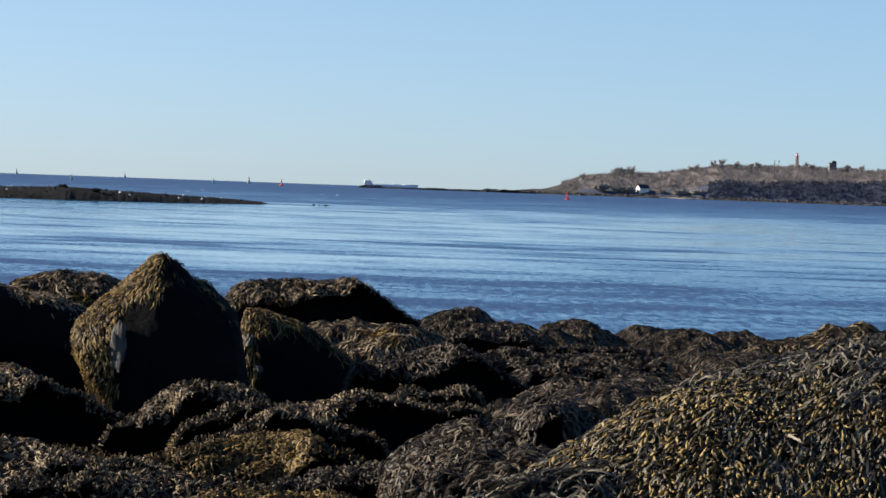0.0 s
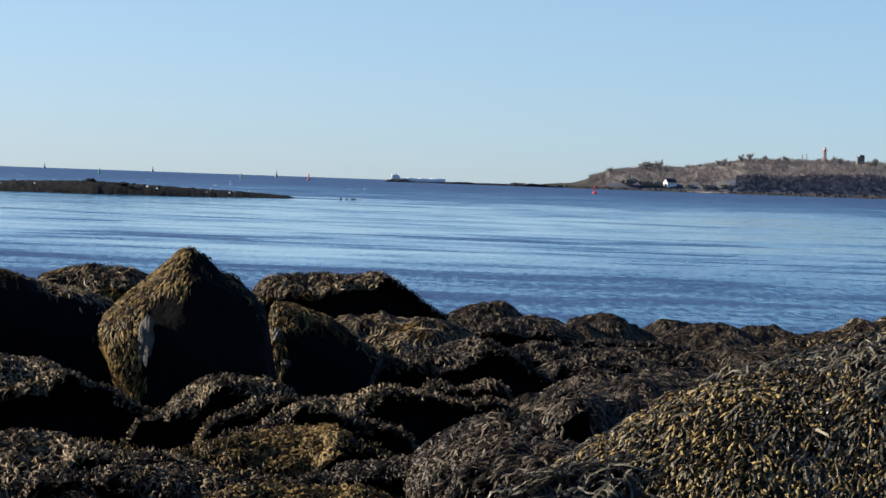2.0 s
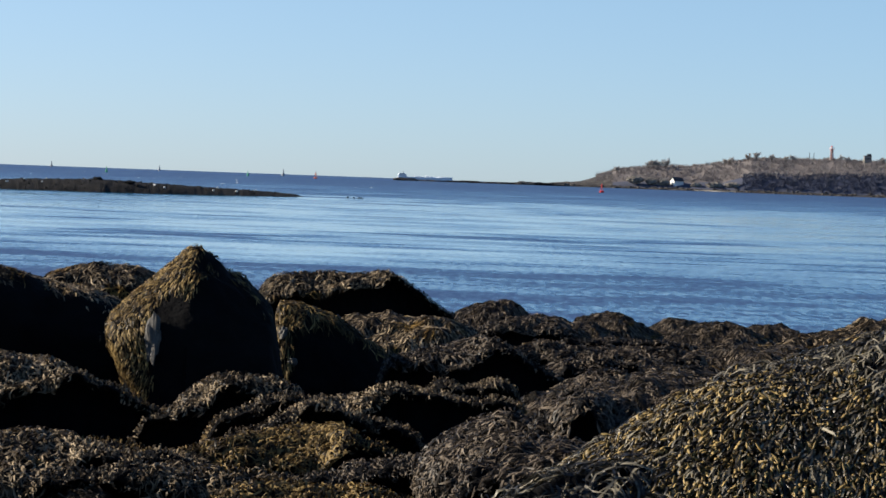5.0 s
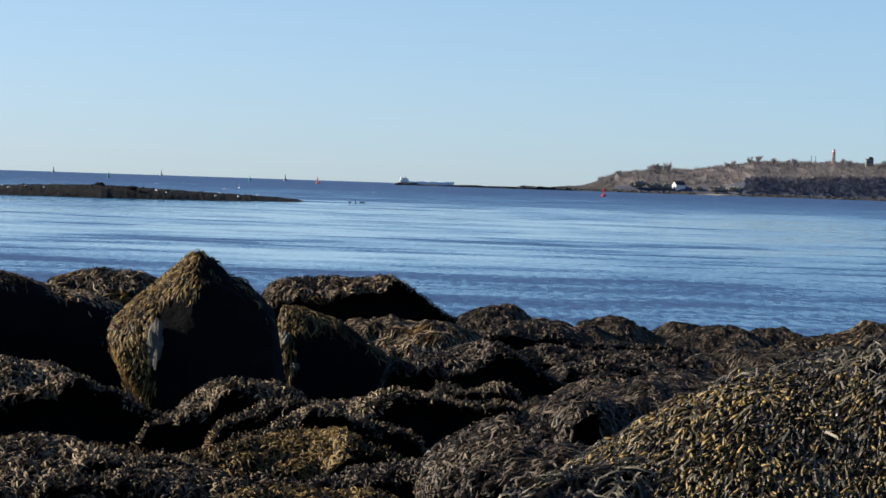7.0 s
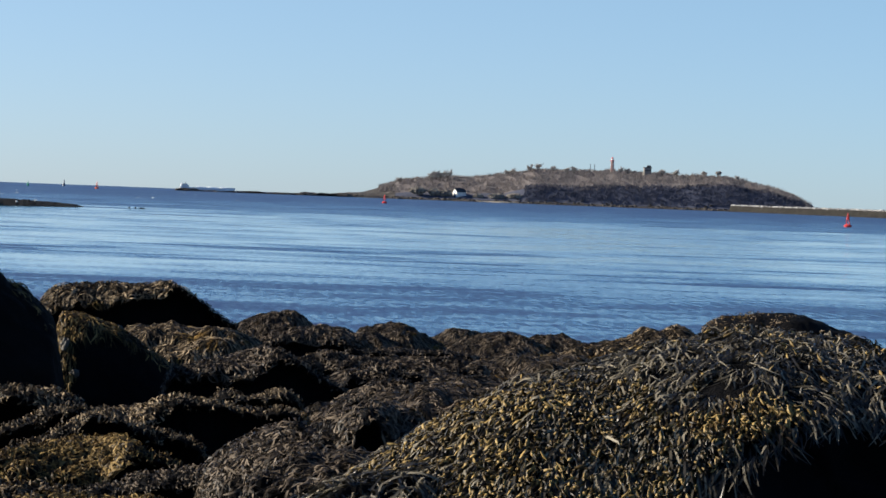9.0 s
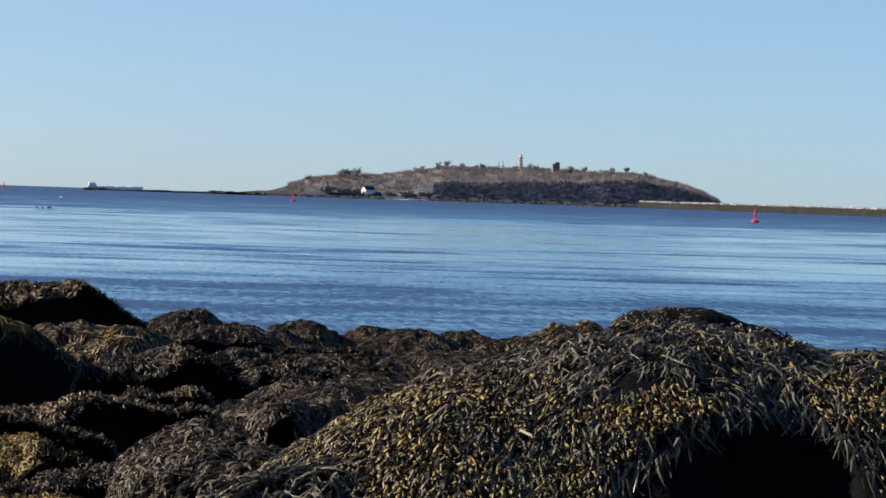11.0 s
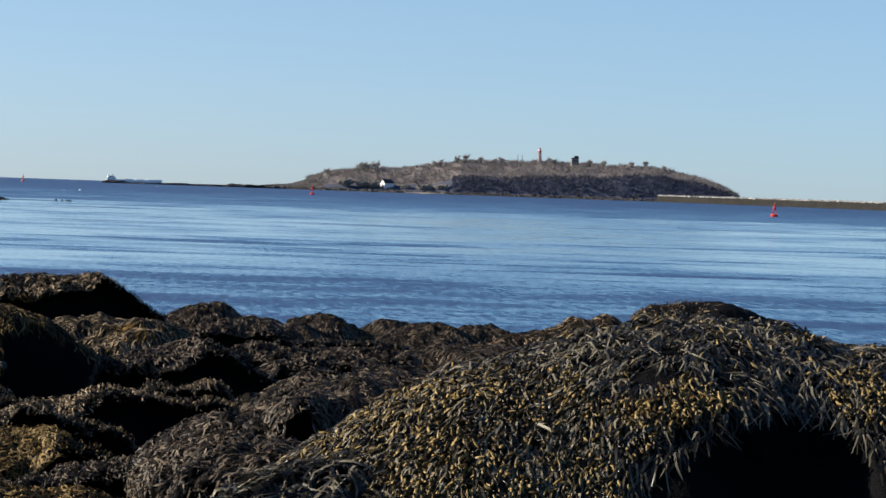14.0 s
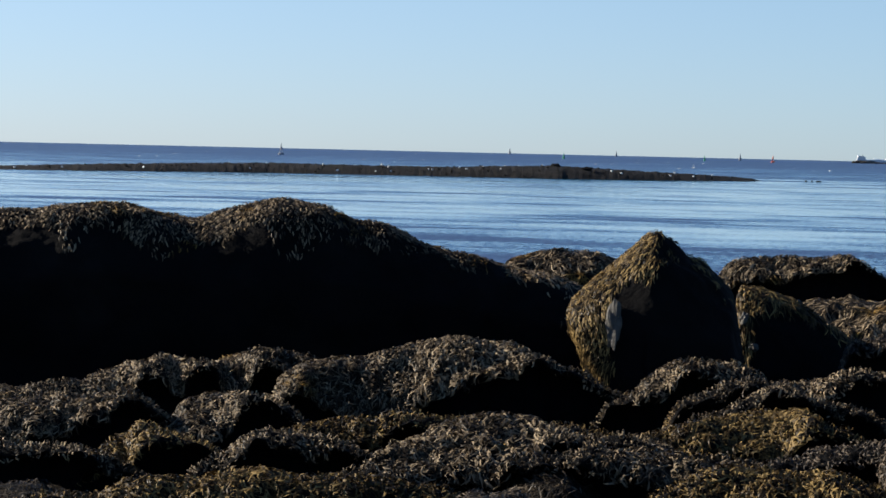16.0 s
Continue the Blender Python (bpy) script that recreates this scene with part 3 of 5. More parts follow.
crag('peaked boulder with golden weed down its sunny side',
     [(-3.2, 25.1, 3.19), (-3.16, 25.1, 3.46), (-3.08, 25.11, 3.62), (-2.93, 25.13, 3.76), (-2.64, 25.16, 4.0), (-2.46, 25.18, 4.17), (-2.33, 25.19, 4.26), (-2.2, 25.2, 4.19), (-2.0, 25.22, 4.03), (-1.79, 25.24, 3.86), (-1.56, 25.25, 3.66), (-1.45, 25.26, 3.24)],
     0.95, 0.8, 2.83, power=2.5, under=0.1, rough=0.05, taper=0.34, bare=0.12, left=1.5, tuck=0.3, frond=FROND_GOLD, dense=2200, length=0.075, width=0.013, steps=2, hang=0.9, curl=0.4, clear=[(-1.96, 24.22, 3.55, 0.36), (-1.83, 24.43, 3.85, 0.32), (-2.05, 24.21, 3.23, 0.62), (-2.24, 24.2, 3.33, 0.2), (-2.86, 24.74, 2.85, 0.27)], chips=[(-2.64, 24.16, 3.44, 0.065, 0.2)], seed=2)
crag('low weed-covered boulder near the water',
     [(-5.02, 32.62, 3.42), (-4.81, 32.65, 3.63), (-4.54, 32.69, 3.72), (-4.19, 32.73, 3.77), (-3.77, 32.78, 3.74), (-3.49, 32.82, 3.66), (-3.24, 32.84, 3.4)],
     0.9, 1.0, 2.9, power=2.0, rough=0.06, dense=1000, length=0.13, width=0.016, seed=3)
ledge('flat-topped weed-hung boulder with a black face above the water',
      [(-2.14, 31.93, 3.59, 3.38), (-2.02, 31.94, 3.71, 3.44), (-1.75, 31.95, 3.78, 3.54), (-1.48, 31.97, 3.79, 3.52), (-1.21, 31.98, 3.79, 3.59), (-0.94, 31.99, 3.81, 3.66), (-0.67, 31.99, 3.83, 3.7), (-0.52, 32.0, 3.83, 3.78), (-0.38, 32.0, 3.71, 3.68), (-0.22, 32.0, 3.57, 3.54), (-0.01, 32.0, 3.45, 3.43), (0.17, 32.0, 3.35, 3.33)],
      2.7, frond=FROND_BROWN, dense=2000, length=0.12, width=0.013, hang=0.9, cut=0.3, reach=0.25, seed=4)
crag('small dark boulder with ragged weed and a chipped corner',
     [(-1.72, 27.01, 3.11), (-1.71, 27.01, 3.45), (-1.66, 27.01, 3.63), (-1.57, 27.02, 3.71), (-1.36, 27.03, 3.70), (-1.20, 27.03, 3.60), (-0.92, 27.06, 3.46), (-0.56, 27.06, 3.24), (-0.09, 27.07, 3.01), (0.15, 27.07, 2.82)],
     0.7, 0.8, 2.56, power=2.0, under=0.1, rough=0.05, left=0.9, bare=0.3, frond=FROND_GOLD, dense=2200, length=0.13, width=0.012, steps=2, hang=0.8, clear=[(-1.00, 26.42, 3.17, 0.44), (-0.49, 26.44, 3.05, 0.36), (-1.22, 26.41, 2.99, 0.28), (-0.78, 26.53, 3.29, 0.22)], chips=[(-1.61, 25.97, 3.69, 0.04, 0.07), (-1.47, 25.98, 3.24, 0.05, 0.03), (-1.38, 25.98, 3.18, 0.03, 0.03)], seed=5)
mound('low mound of brown rockweed', [(-0.32, 30.0, 3.43, 1.0, 1.3, 0.4), (-0.83, 29.99, 3.35, 0.77, 1.0, 0.35)],
      dense=1000, length=0.13, width=0.016, seed=6)
mound("rounded weed-covered boulder at the water's edge", [(1.1, 47.99, 2.82, 0.79, 1.03, 0.45)],
      frond=FROND_DARK, dense=520, length=0.17, width=0.02, flat=False, seed=8)
mound("rounded weed-covered boulder at the water's edge", [(1.78, 43.96, 2.77, 0.88, 1.15, 0.35)],
      frond=FROND_DARK, dense=520, length=0.17, width=0.02, flat=False, seed=9)
mound("rounded weed-covered boulder at the water's edge", [(4.02, 59.86, 2.12, 0.99, 1.29, 0.53)],
      frond=FROND_DARK, dense=520, length=0.17, width=0.02, flat=False, seed=10)
mound("rounded weed-covered boulder at the water's edge", [(3.28, 58.91, 1.95, 0.9, 1.17, 0.42)],
      frond=FROND_DARK, dense=520, length=0.17, width=0.02, flat=False, seed=11)
mound("rounded weed-covered boulder at the water's edge", [(6.04, 65.72, 1.72, 1.09, 1.42, 0.44)],
      frond=FROND_DARK, dense=520, length=0.17, width=0.02, flat=False, seed=12)
mound("rounded weed-covered boulder at the water's edge", [(6.72, 61.63, 1.88, 1.24, 1.61, 0.41)],
      frond=FROND_DARK, dense=520, length=0.17, width=0.02, flat=False, seed=13)
mound("rounded weed-covered boulder at the water's edge", [(8.4, 65.46, 1.68, 1.17, 1.52, 0.44)],
      frond=FROND_DARK, dense=520, length=0.17, width=0.02, flat=False, seed=14)
mound('low weed-covered boulder behind the near mound', [(6.8, 39.42, 3.14, 1.13, 1.47, 0.46), (6.05, 39.54, 2.94, 0.92, 1.2, 0.38)],
      dense=520, length=0.17, width=0.02, flat=False, seed=15)
crag('smooth dark boulder, bare but for thin weed',
     [(4.92, 27.56, 3.41), (4.97, 27.55, 3.59), (5.07, 27.54, 3.74), (5.23, 27.51, 3.84), (5.58, 27.44, 3.89), (5.98, 27.35, 3.91), (6.21, 27.3, 3.86), (6.39, 27.26, 3.78), (6.53, 27.23, 3.75), (6.74, 27.18, 3.66), (6.86, 27.15, 3.49)],
     0.9, 1.0, 3.15, power=2.5, rough=0.03, dense=900, length=0.06, width=0.011, bare=1.22, under=0.3, left=0.6, seed=16)
mound('low spread mound of reddish brown rockweed', [(1.8, 37.96, 2.61, 1.17, 1.52, 0.25), (0.95, 37.99, 2.5, 0.73, 0.95, 0.19)],
      dense=800, length=0.14, width=0.016, frond=FROND_DARK, seed=17)
mound('low spread mound of reddish brown rockweed', [(3.44, 45.87, 2.29, 1.23, 1.59, 0.3), (2.56, 45.93, 2.16, 0.77, 1.0, 0.23)],
      dense=800, length=0.14, width=0.016, frond=FROND_DARK, seed=18)
mound('low spread mound of reddish brown rockweed', [(3.71, 36.81, 2.72, 1.29, 1.68, 0.24), (2.79, 36.89, 2.6, 0.81, 1.05, 0.18)],
      dense=800, length=0.14, width=0.016, frond=FROND_DARK, seed=19)
mound('low spread mound of reddish brown rockweed', [(4.54, 34.7, 2.94, 1.0, 1.31, 0.23), (3.82, 34.79, 2.84, 0.63, 0.82, 0.17)],
      dense=800, length=0.14, width=0.016, frond=FROND_DARK, seed=20)
mound('low spread mound of reddish brown rockweed', [(1.12, 28.48, 2.96, 0.82, 1.06, 0.19), (0.52, 28.5, 2.87, 0.51, 0.66, 0.14)],
      dense=800, length=0.14, width=0.016, frond=FROND_DARK, seed=21)
mound('low spread mound of reddish brown rockweed', [(2.05, 27.93, 3.1, 0.92, 1.19, 0.18), (1.38, 27.97, 3.01, 0.57, 0.75, 0.14)],
      dense=800, length=0.14, width=0.016, frond=FROND_DARK, seed=22)
mound('low spread mound of reddish brown rockweed', [(2.78, 24.85, 3.28, 0.87, 1.13, 0.16), (2.15, 24.91, 3.2, 0.54, 0.71, 0.12)],
      dense=800, length=0.14, width=0.016, frond=FROND_DARK, seed=23)
mound('low spread mound of reddish brown rockweed', [(1.39, 22.96, 3.25, 0.52, 0.67, 0.15), (1.02, 22.98, 3.19, 0.32, 0.5, 0.11)],
      dense=800, length=0.14, width=0.016, frond=FROND_DARK, seed=24)
crag('large near boulder draped in golden bladdered rockweed',
     [(0.19, 8.60, 3.84), (0.32, 8.62, 3.97), (0.45, 8.64, 4.07), (0.61, 8.68, 4.17), (0.87, 8.76, 4.30), (1.05, 8.82, 4.38), (1.21, 8.90, 4.43), (1.39, 8.96, 4.49), (1.57, 8.94, 4.52), (1.76, 8.92, 4.55), (1.95, 8.91, 4.55), (2.11, 8.89, 4.53), (2.25, 8.87, 4.50), (2.40, 8.86, 4.47), (2.54, 8.83, 4.47), (2.72, 8.80, 4.49), (2.93, 8.76, 4.48), (3.20, 8.71, 4.41), (3.42, 8.67, 4.21)],
     1.5, 1.3, 3.2, power=2.0, rough=0.02, bare=-0.35, left=0.1, length=0.10, width=0.006, steps=3, lift=0.04, curl=0.5, hang=1.5, wave=0.34, gaps=0.14,
     dense=4600, frond=FROND_OLIVE, bladders=9500, bead=0.025, stray=0.045,
     clear=[(2.02, 8.04, 4.28, 0.15), (1.87, 7.99, 4.23, 0.15), (2.11, 8.00, 4.25, 0.13), (1.97, 7.89, 4.17, 0.26), (2.07, 7.87, 4.16, 0.17), (1.78, 7.87, 4.14, 0.22), (1.60, 7.85, 4.08, 0.15), (1.60, 8.32, 4.39, 0.08), (1.45, 8.51, 4.48, 0.05)],
     dents=[(2.02, 8.03, 4.27, 0.12), (2.02, 7.92, 4.19, 0.2), (1.84, 7.89, 4.16, 0.18), (2.00, 7.82, 4.12, 0.24)],
     tips=[(1.07, 7.95, 4.1, 0.42), (0.8, 8.05, 4.12, 0.32), (1.35, 7.95, 4.08, 0.3), (0.79, 8.42, 4.22, 0.34), (1.08, 8.22, 4.19, 0.36), (1.28, 8.19, 4.19, 0.22), (1.45, 8.08, 4.18, 0.18), (1.68, 8.12, 4.31, 0.15), (2.30, 8.26, 4.38, 0.2)], seed=25)
mound('mound of brown rockweed', [(1.51, 17.94, 3.67, 0.51, 0.66, 0.24)],
      frond=FROND_DARK, seed=28)
crag('broad mound of brown rockweed',
     [(-0.1, 14.5, 3.45), (0.05, 14.5, 3.56), (0.18, 14.5, 3.63), (0.3, 14.5, 3.69), (0.39, 14.49, 3.72), (0.51, 14.49, 3.72), (0.61, 14.49, 3.68), (0.73, 14.48, 3.63), (0.89, 14.47, 3.55)],
     0.75, 0.6, 3.26, power=2.0, under=0.1, rough=0.085, left=0.3, bare=-0.1, dense=2300, length=0.085, width=0.010, steps=3, hang=0.5, matted=True, frond=FROND_DARK, seed=34)
ledge('long ledge of brown rockweed pierced by black hollows',
      [(-6.62, 18.14, 3.12, 3.01), (-6.39, 18.22, 3.16, 3.05), (-6.17, 18.3, 3.22, 3.11), (-5.82, 18.41, 3.25, 3.14), (-5.63, 18.47, 3.32, 3.15), (-5.49, 18.51, 3.36, 3.16), (-5.43, 18.53, 3.4, 3.32), (-5.28, 18.57, 3.44, 3.33), (-5.23, 18.59, 3.42, 3.2), (-5.13, 18.61, 3.39, 3.19), (-5.1, 18.62, 3.41, 3.35), (-4.91, 18.67, 3.41, 3.37), (-4.86, 18.68, 3.41, 3.2), (-4.68, 18.73, 3.46, 3.22), (-4.62, 18.74, 3.49, 3.39), (-4.44, 18.79, 3.5, 3.4), (-4.4, 18.8, 3.48, 3.24), (-4.32, 18.82, 3.46, 3.26), (-4.28, 18.82, 3.47, 3.38), (-4.18, 18.85, 3.43, 3.37)],
      2.69, frond=FROND_BROWN, seed=60)
ledge('long weed-covered boulder with a black shaded flank',
      [(-4.1, 17.94, 3.46, 3.31), (-3.85, 18.0, 3.5, 3.17), (-3.65, 18.04, 3.51, 3.13), (-3.46, 18.08, 3.56, 3.14), (-3.25, 18.12, 3.64, 3.25), (-3.08, 18.15, 3.66, 3.33), (-2.89, 18.18, 3.65, 3.42), (-2.69, 18.21, 3.63, 3.44), (-2.5, 18.23, 3.59, 3.54), (-2.3, 18.26, 3.5, 3.47), (-2.11, 18.28, 3.41, 3.38), (-1.97, 18.3, 3.34, 3.32)],
      2.81, frond=FROND_BROWN, seed=61)
ledge('rounded boulder of grey-brown rockweed with a black flank',
      [(-5.63, 16.26, 3.29, 3.1), (-5.36, 16.35, 3.31, 3.13), (-5.19, 16.41, 3.32, 3.17), (-5.03, 16.46, 3.35, 3.23), (-4.97, 16.47, 3.38, 3.35), (-4.84, 16.51, 3.35, 3.33), (-4.75, 16.54, 3.27, 3.25), (-4.65, 16.57, 3.18, 3.17)],
      2.78, frond=FROND_BROWN, seed=62)
ledge('rounded boulder of brown rockweed with a black flank',
      [(-4.61, 16.37, 3.2, 3.1), (-4.47, 16.41, 3.32, 3.1), (-4.33, 16.45, 3.36, 3.11), (-4.19, 16.48, 3.38, 3.24), (-4.12, 16.5, 3.4, 3.37), (-4.02, 16.52, 3.38, 3.36), (-3.89, 16.55, 3.31, 3.29), (-3.75, 16.59, 3.2, 3.19)],
      2.78, frond=FROND_BROWN, seed=63)
ledge('long ledge of yellow-brown rockweed over black hollows',
      [(-3.7, 15.88, 3.24, 3.22), (-3.54, 15.92, 3.27, 3.17), (-3.34, 15.96, 3.29, 3.16), (-3.2, 15.99, 3.3, 3.17), (-3.08, 16.01, 3.34, 3.27), (-2.95, 16.04, 3.36, 3.31), (-2.86, 16.05, 3.35, 3.28), (-2.69, 16.08, 3.34, 3.29), (-2.48, 16.11, 3.32, 3.23), (-2.27, 16.14, 3.31, 3.24), (-2.09, 16.17, 3.31, 3.27), (-1.83, 16.2, 3.28, 3.26)],
      2.84, frond=FROND_GOLD, seed=64)
ledge('ledge of golden rockweed over a black hollow',
      [(-4.52, 14.73, 3.2, 3.09), (-4.39, 14.77, 3.3, 3.07), (-4.36, 14.78, 3.32, 3.19), (-4.3, 14.8, 3.34, 3.22), (-4.21, 14.82, 3.32, 3.25), (-4.08, 14.86, 3.29, 3.26), (-3.97, 14.89, 3.24, 3.23), (-3.89, 14.91, 3.19, 3.18)],
      2.75, frond=FROND_GOLD, seed=65)
ledge('broad ledge of tan rockweed over a black hollow',
      [(-5.27, 14.27, 3.29, 3.22), (-5.04, 14.35, 3.28, 3.22), (-4.86, 14.41, 3.26, 3.21), (-4.74, 14.45, 3.25, 3.23), (-4.55, 14.51, 3.24, 3.18), (-4.41, 14.55, 3.19, 3.12)],
      2.8, frond=FROND_BROWN, seed=66)
ledge('ledge of brown rockweed with black hollows under it',
      [(-3.83, 14.61, 3.19, 3.13), (-3.69, 14.65, 3.31, 3.21), (-3.63, 14.66, 3.35, 3.3), (-3.54, 14.69, 3.36, 3.3), (-3.38, 14.72, 3.36, 3.27), (-3.27, 14.75, 3.32, 3.22), (-3.21, 14.76, 3.33, 3.28), (-3.12, 14.78, 3.28, 3.25), (-3.0, 14.8, 3.24, 3.22)],
      2.81, frond=FROND_BROWN, seed=67)
ledge('low ledge of brown rockweed',
      [(-2.9, 14.31, 3.24, 3.18), (-2.77, 14.34, 3.32, 3.17), (-2.62, 14.37, 3.36, 3.18), (-2.44, 14.4, 3.38, 3.2), (-2.31, 14.42, 3.37, 3.19), (-2.19, 14.44, 3.33, 3.19), (-1.97, 14.47, 3.3, 3.22)],
      2.85, frond=FROND_BROWN, seed=68)
ledge('low spread ledge of yellow-brown rockweed',
      [(-4.58, 12.39, 3.17, 3.1), (-4.37, 12.46, 3.19, 3.11), (-4.22, 12.52, 3.21, 3.12), (-4.06, 12.57, 3.23, 3.14), (-3.85, 12.64, 3.25, 3.15), (-3.71, 12.67, 3.32, 3.18), (-3.58, 12.71, 3.31, 3.17), (-3.44, 12.75, 3.3, 3.16), (-3.25, 12.8, 3.32, 3.17), (-3.09, 12.84, 3.33, 3.19), (-2.87, 12.89, 3.32, 3.18), (-2.65, 12.94, 3.31, 3.17), (-2.42, 12.98, 3.29, 3.16), (-2.23, 13.01, 3.27, 3.15)],
      2.78, frond=FROND_GOLD, seed=69)
ledge('small dome of grey-brown rockweed with a black hollow',
      [(-1.83, 17.91, 3.35, 3.31), (-1.68, 17.92, 3.44, 3.32), (-1.55, 17.93, 3.54, 3.4), (-1.44, 17.94, 3.59, 3.51), (-1.31, 17.95, 3.58, 3.5), (-1.15, 17.96, 3.6, 3.49), (-1.04, 17.97, 3.56, 3.47)],
      2.99, frond=FROND_BROWN, seed=70)
ledge('ledge of brown rockweed with a deep black flank',
      [(-1.29, 17.35, 3.42, 3.37), (-1.15, 17.36, 3.5, 3.42), (-1.0, 17.37, 3.55, 3.5), (-0.78, 17.38, 3.54, 3.47), (-0.63, 17.39, 3.51, 3.39), (-0.46, 17.39, 3.54, 3.42), (-0.38, 17.4, 3.59, 3.51), (-0.26, 17.4, 3.62, 3.58), (-0.08, 17.4, 3.59, 3.56), (0.15, 17.4, 3.56, 3.53), (0.45, 17.39, 3.55, 3.52)],
      3.05, frond=FROND_BROWN, seed=71)
ledge('ledge of brown rockweed over a black hollow',
      [(-1.17, 16.76, 3.36, 3.32), (-1.03, 16.77, 3.41, 3.35), (-0.89, 16.78, 3.49, 3.42), (-0.81, 16.78, 3.53, 3.49), (-0.72, 16.78, 3.54, 3.51), (-0.59, 16.79, 3.5, 3.47), (-0.46, 16.79, 3.44, 3.4), (-0.26, 16.8, 3.43, 3.4)],
      3.0, frond=FROND_BROWN, seed=72)
ledge('long ledge of golden rockweed over a black hollow',
      [(-1.62, 15.92, 3.27, 3.2), (-1.42, 15.94, 3.3, 3.2), (-1.25, 15.95, 3.35, 3.21), (-1.08, 15.96, 3.37, 3.21), (-0.91, 15.97, 3.42, 3.21), (-0.7, 15.98, 3.44, 3.2), (-0.57, 15.99, 3.46, 3.3), (-0.47, 15.99, 3.41, 3.37), (-0.37, 16.0, 3.36, 3.33), (-0.25, 16.0, 3.33, 3.31)],
      2.88, frond=FROND_GOLD, seed=73)
ledge('broad ledge of tan rockweed over black hollows',
      [(-2.56, 15.08, 3.39, 3.15), (-2.47, 15.1, 3.4, 3.15), (-2.28, 15.13, 3.43, 3.17), (-2.08, 15.16, 3.4, 3.19), (-2.02, 15.17, 3.38, 3.29), (-1.84, 15.19, 3.37, 3.3), (-1.65, 15.21, 3.36, 3.3), (-1.45, 15.23, 3.36, 3.3)],
      2.83, frond=FROND_BROWN, seed=74)
ledge('ledge of brown rockweed over a black hollow',
      [(-2.01, 14.36, 3.33, 3.29), (-1.74, 14.4, 3.35, 3.29), (-1.56, 14.42, 3.35, 3.24), (-1.34, 14.44, 3.34, 3.2), (-1.13, 14.46, 3.33, 3.2), (-0.88, 14.47, 3.33, 3.23), (-0.66, 14.48, 3.32, 3.25)],
      2.88, frond=FROND_BROWN, seed=75)
ledge('ledge of dark rockweed with a black end',
      [(-0.66, 14.38, 3.32, 3.26), (-0.51, 14.39, 3.37, 3.28), (-0.38, 14.39, 3.41, 3.32), (-0.23, 14.4, 3.45, 3.37), (-0.08, 14.4, 3.46, 3.38), (0.05, 14.4, 3.45, 3.35), (0.11, 14.4, 3.45, 3.41), (0.21, 14.4, 3.4, 3.38)],
      2.94, frond=FROND_DARK, seed=76)
ledge('tuft of golden rockweed on a ledge',
      [(-1.1, 13.15, 3.33, 3.25), (-0.97, 13.16, 3.39, 3.27), (-0.8, 13.18, 3.42, 3.29), (-0.57, 13.19, 3.4, 3.28), (-0.35, 13.2, 3.42, 3.3), (-0.18, 13.2, 3.39, 3.3)],
      2.93, frond=FROND_GOLD, seed=77)
ledge('low wide mound of dark rockweed near the water',
      [(0.39, 40.0, 2.6, 2.52), (0.82, 39.99, 2.86, 2.68), (1.11, 39.98, 2.91, 2.74), (1.41, 39.98, 2.94, 2.72), (1.71, 39.96, 2.88, 2.71), (1.97, 39.95, 2.75, 2.65), (2.18, 39.94, 2.64, 2.59)],
      2.2, frond=FROND_DARK, dense=1300, length=0.14, width=0.016, reach=0.25, seed=80)
ledge('long low shelf of reddish brown rockweed over a black gap',
      [(1.52, 32.96, 3.01, 2.97), (1.94, 32.94, 3.07, 3.01), (2.29, 32.92, 3.07, 3.03), (2.64, 32.89, 3.05, 3.01), (3.1, 32.85, 3.04, 3.0)],
      2.65, frond=FROND_DARK, cut=0.12, dense=1300, length=0.14, width=0.016, reach=0.25, seed=81)
ledge('rounded boulder of brown rockweed with a black shaded flank',
      [(-0.43, 24.5, 3.34, 3.24), (-0.17, 24.5, 3.37, 3.26), (0.09, 24.5, 3.43, 3.22), (0.25, 24.5, 3.48, 3.23), (0.39, 24.5, 3.51, 3.31), (0.56, 24.49, 3.51, 3.46), (0.72, 24.49, 3.42, 3.39), (0.93, 24.48, 3.3, 3.27), (1.2, 24.47, 3.12, 3.1), (1.3, 24.47, 3.05, 3.04)],
      2.72, frond=FROND_DARK, dense=2200, length=0.11, width=0.013, reach=0.25, seed=82)
ledge('low shelf of brown rockweed',
      [(0.86, 28.99, 3.16, 3.09), (1.07, 28.98, 3.22, 3.06), (1.41, 28.97, 3.19, 3.05), (1.71, 28.95, 3.17, 3.07), (1.96, 28.93, 3.14, 3.06)],
      2.73, frond=FROND_DARK, dense=2200, length=0.11, width=0.013, reach=0.25, seed=83)
ledge('low shelf of brown rockweed over a black gap',
      [(1.26, 25.97, 3.21, 3.15), (1.54, 25.95, 3.29, 3.19), (1.76, 25.94, 3.28, 3.23), (1.97, 25.93, 3.22, 3.2)],
      2.83, frond=FROND_DARK, cut=0.1, dense=2200, length=0.11, width=0.013, reach=0.25, seed=84)
ledge('low shelf of brown rockweed',
      [(1.08, 21.97, 3.28, 3.24), (1.22, 21.97, 3.39, 3.27), (1.38, 21.96, 3.44, 3.29), (1.54, 21.95, 3.43, 3.3)],
      2.92, frond=FROND_DARK, dense=2200, length=0.11, width=0.013, reach=0.25, seed=85)
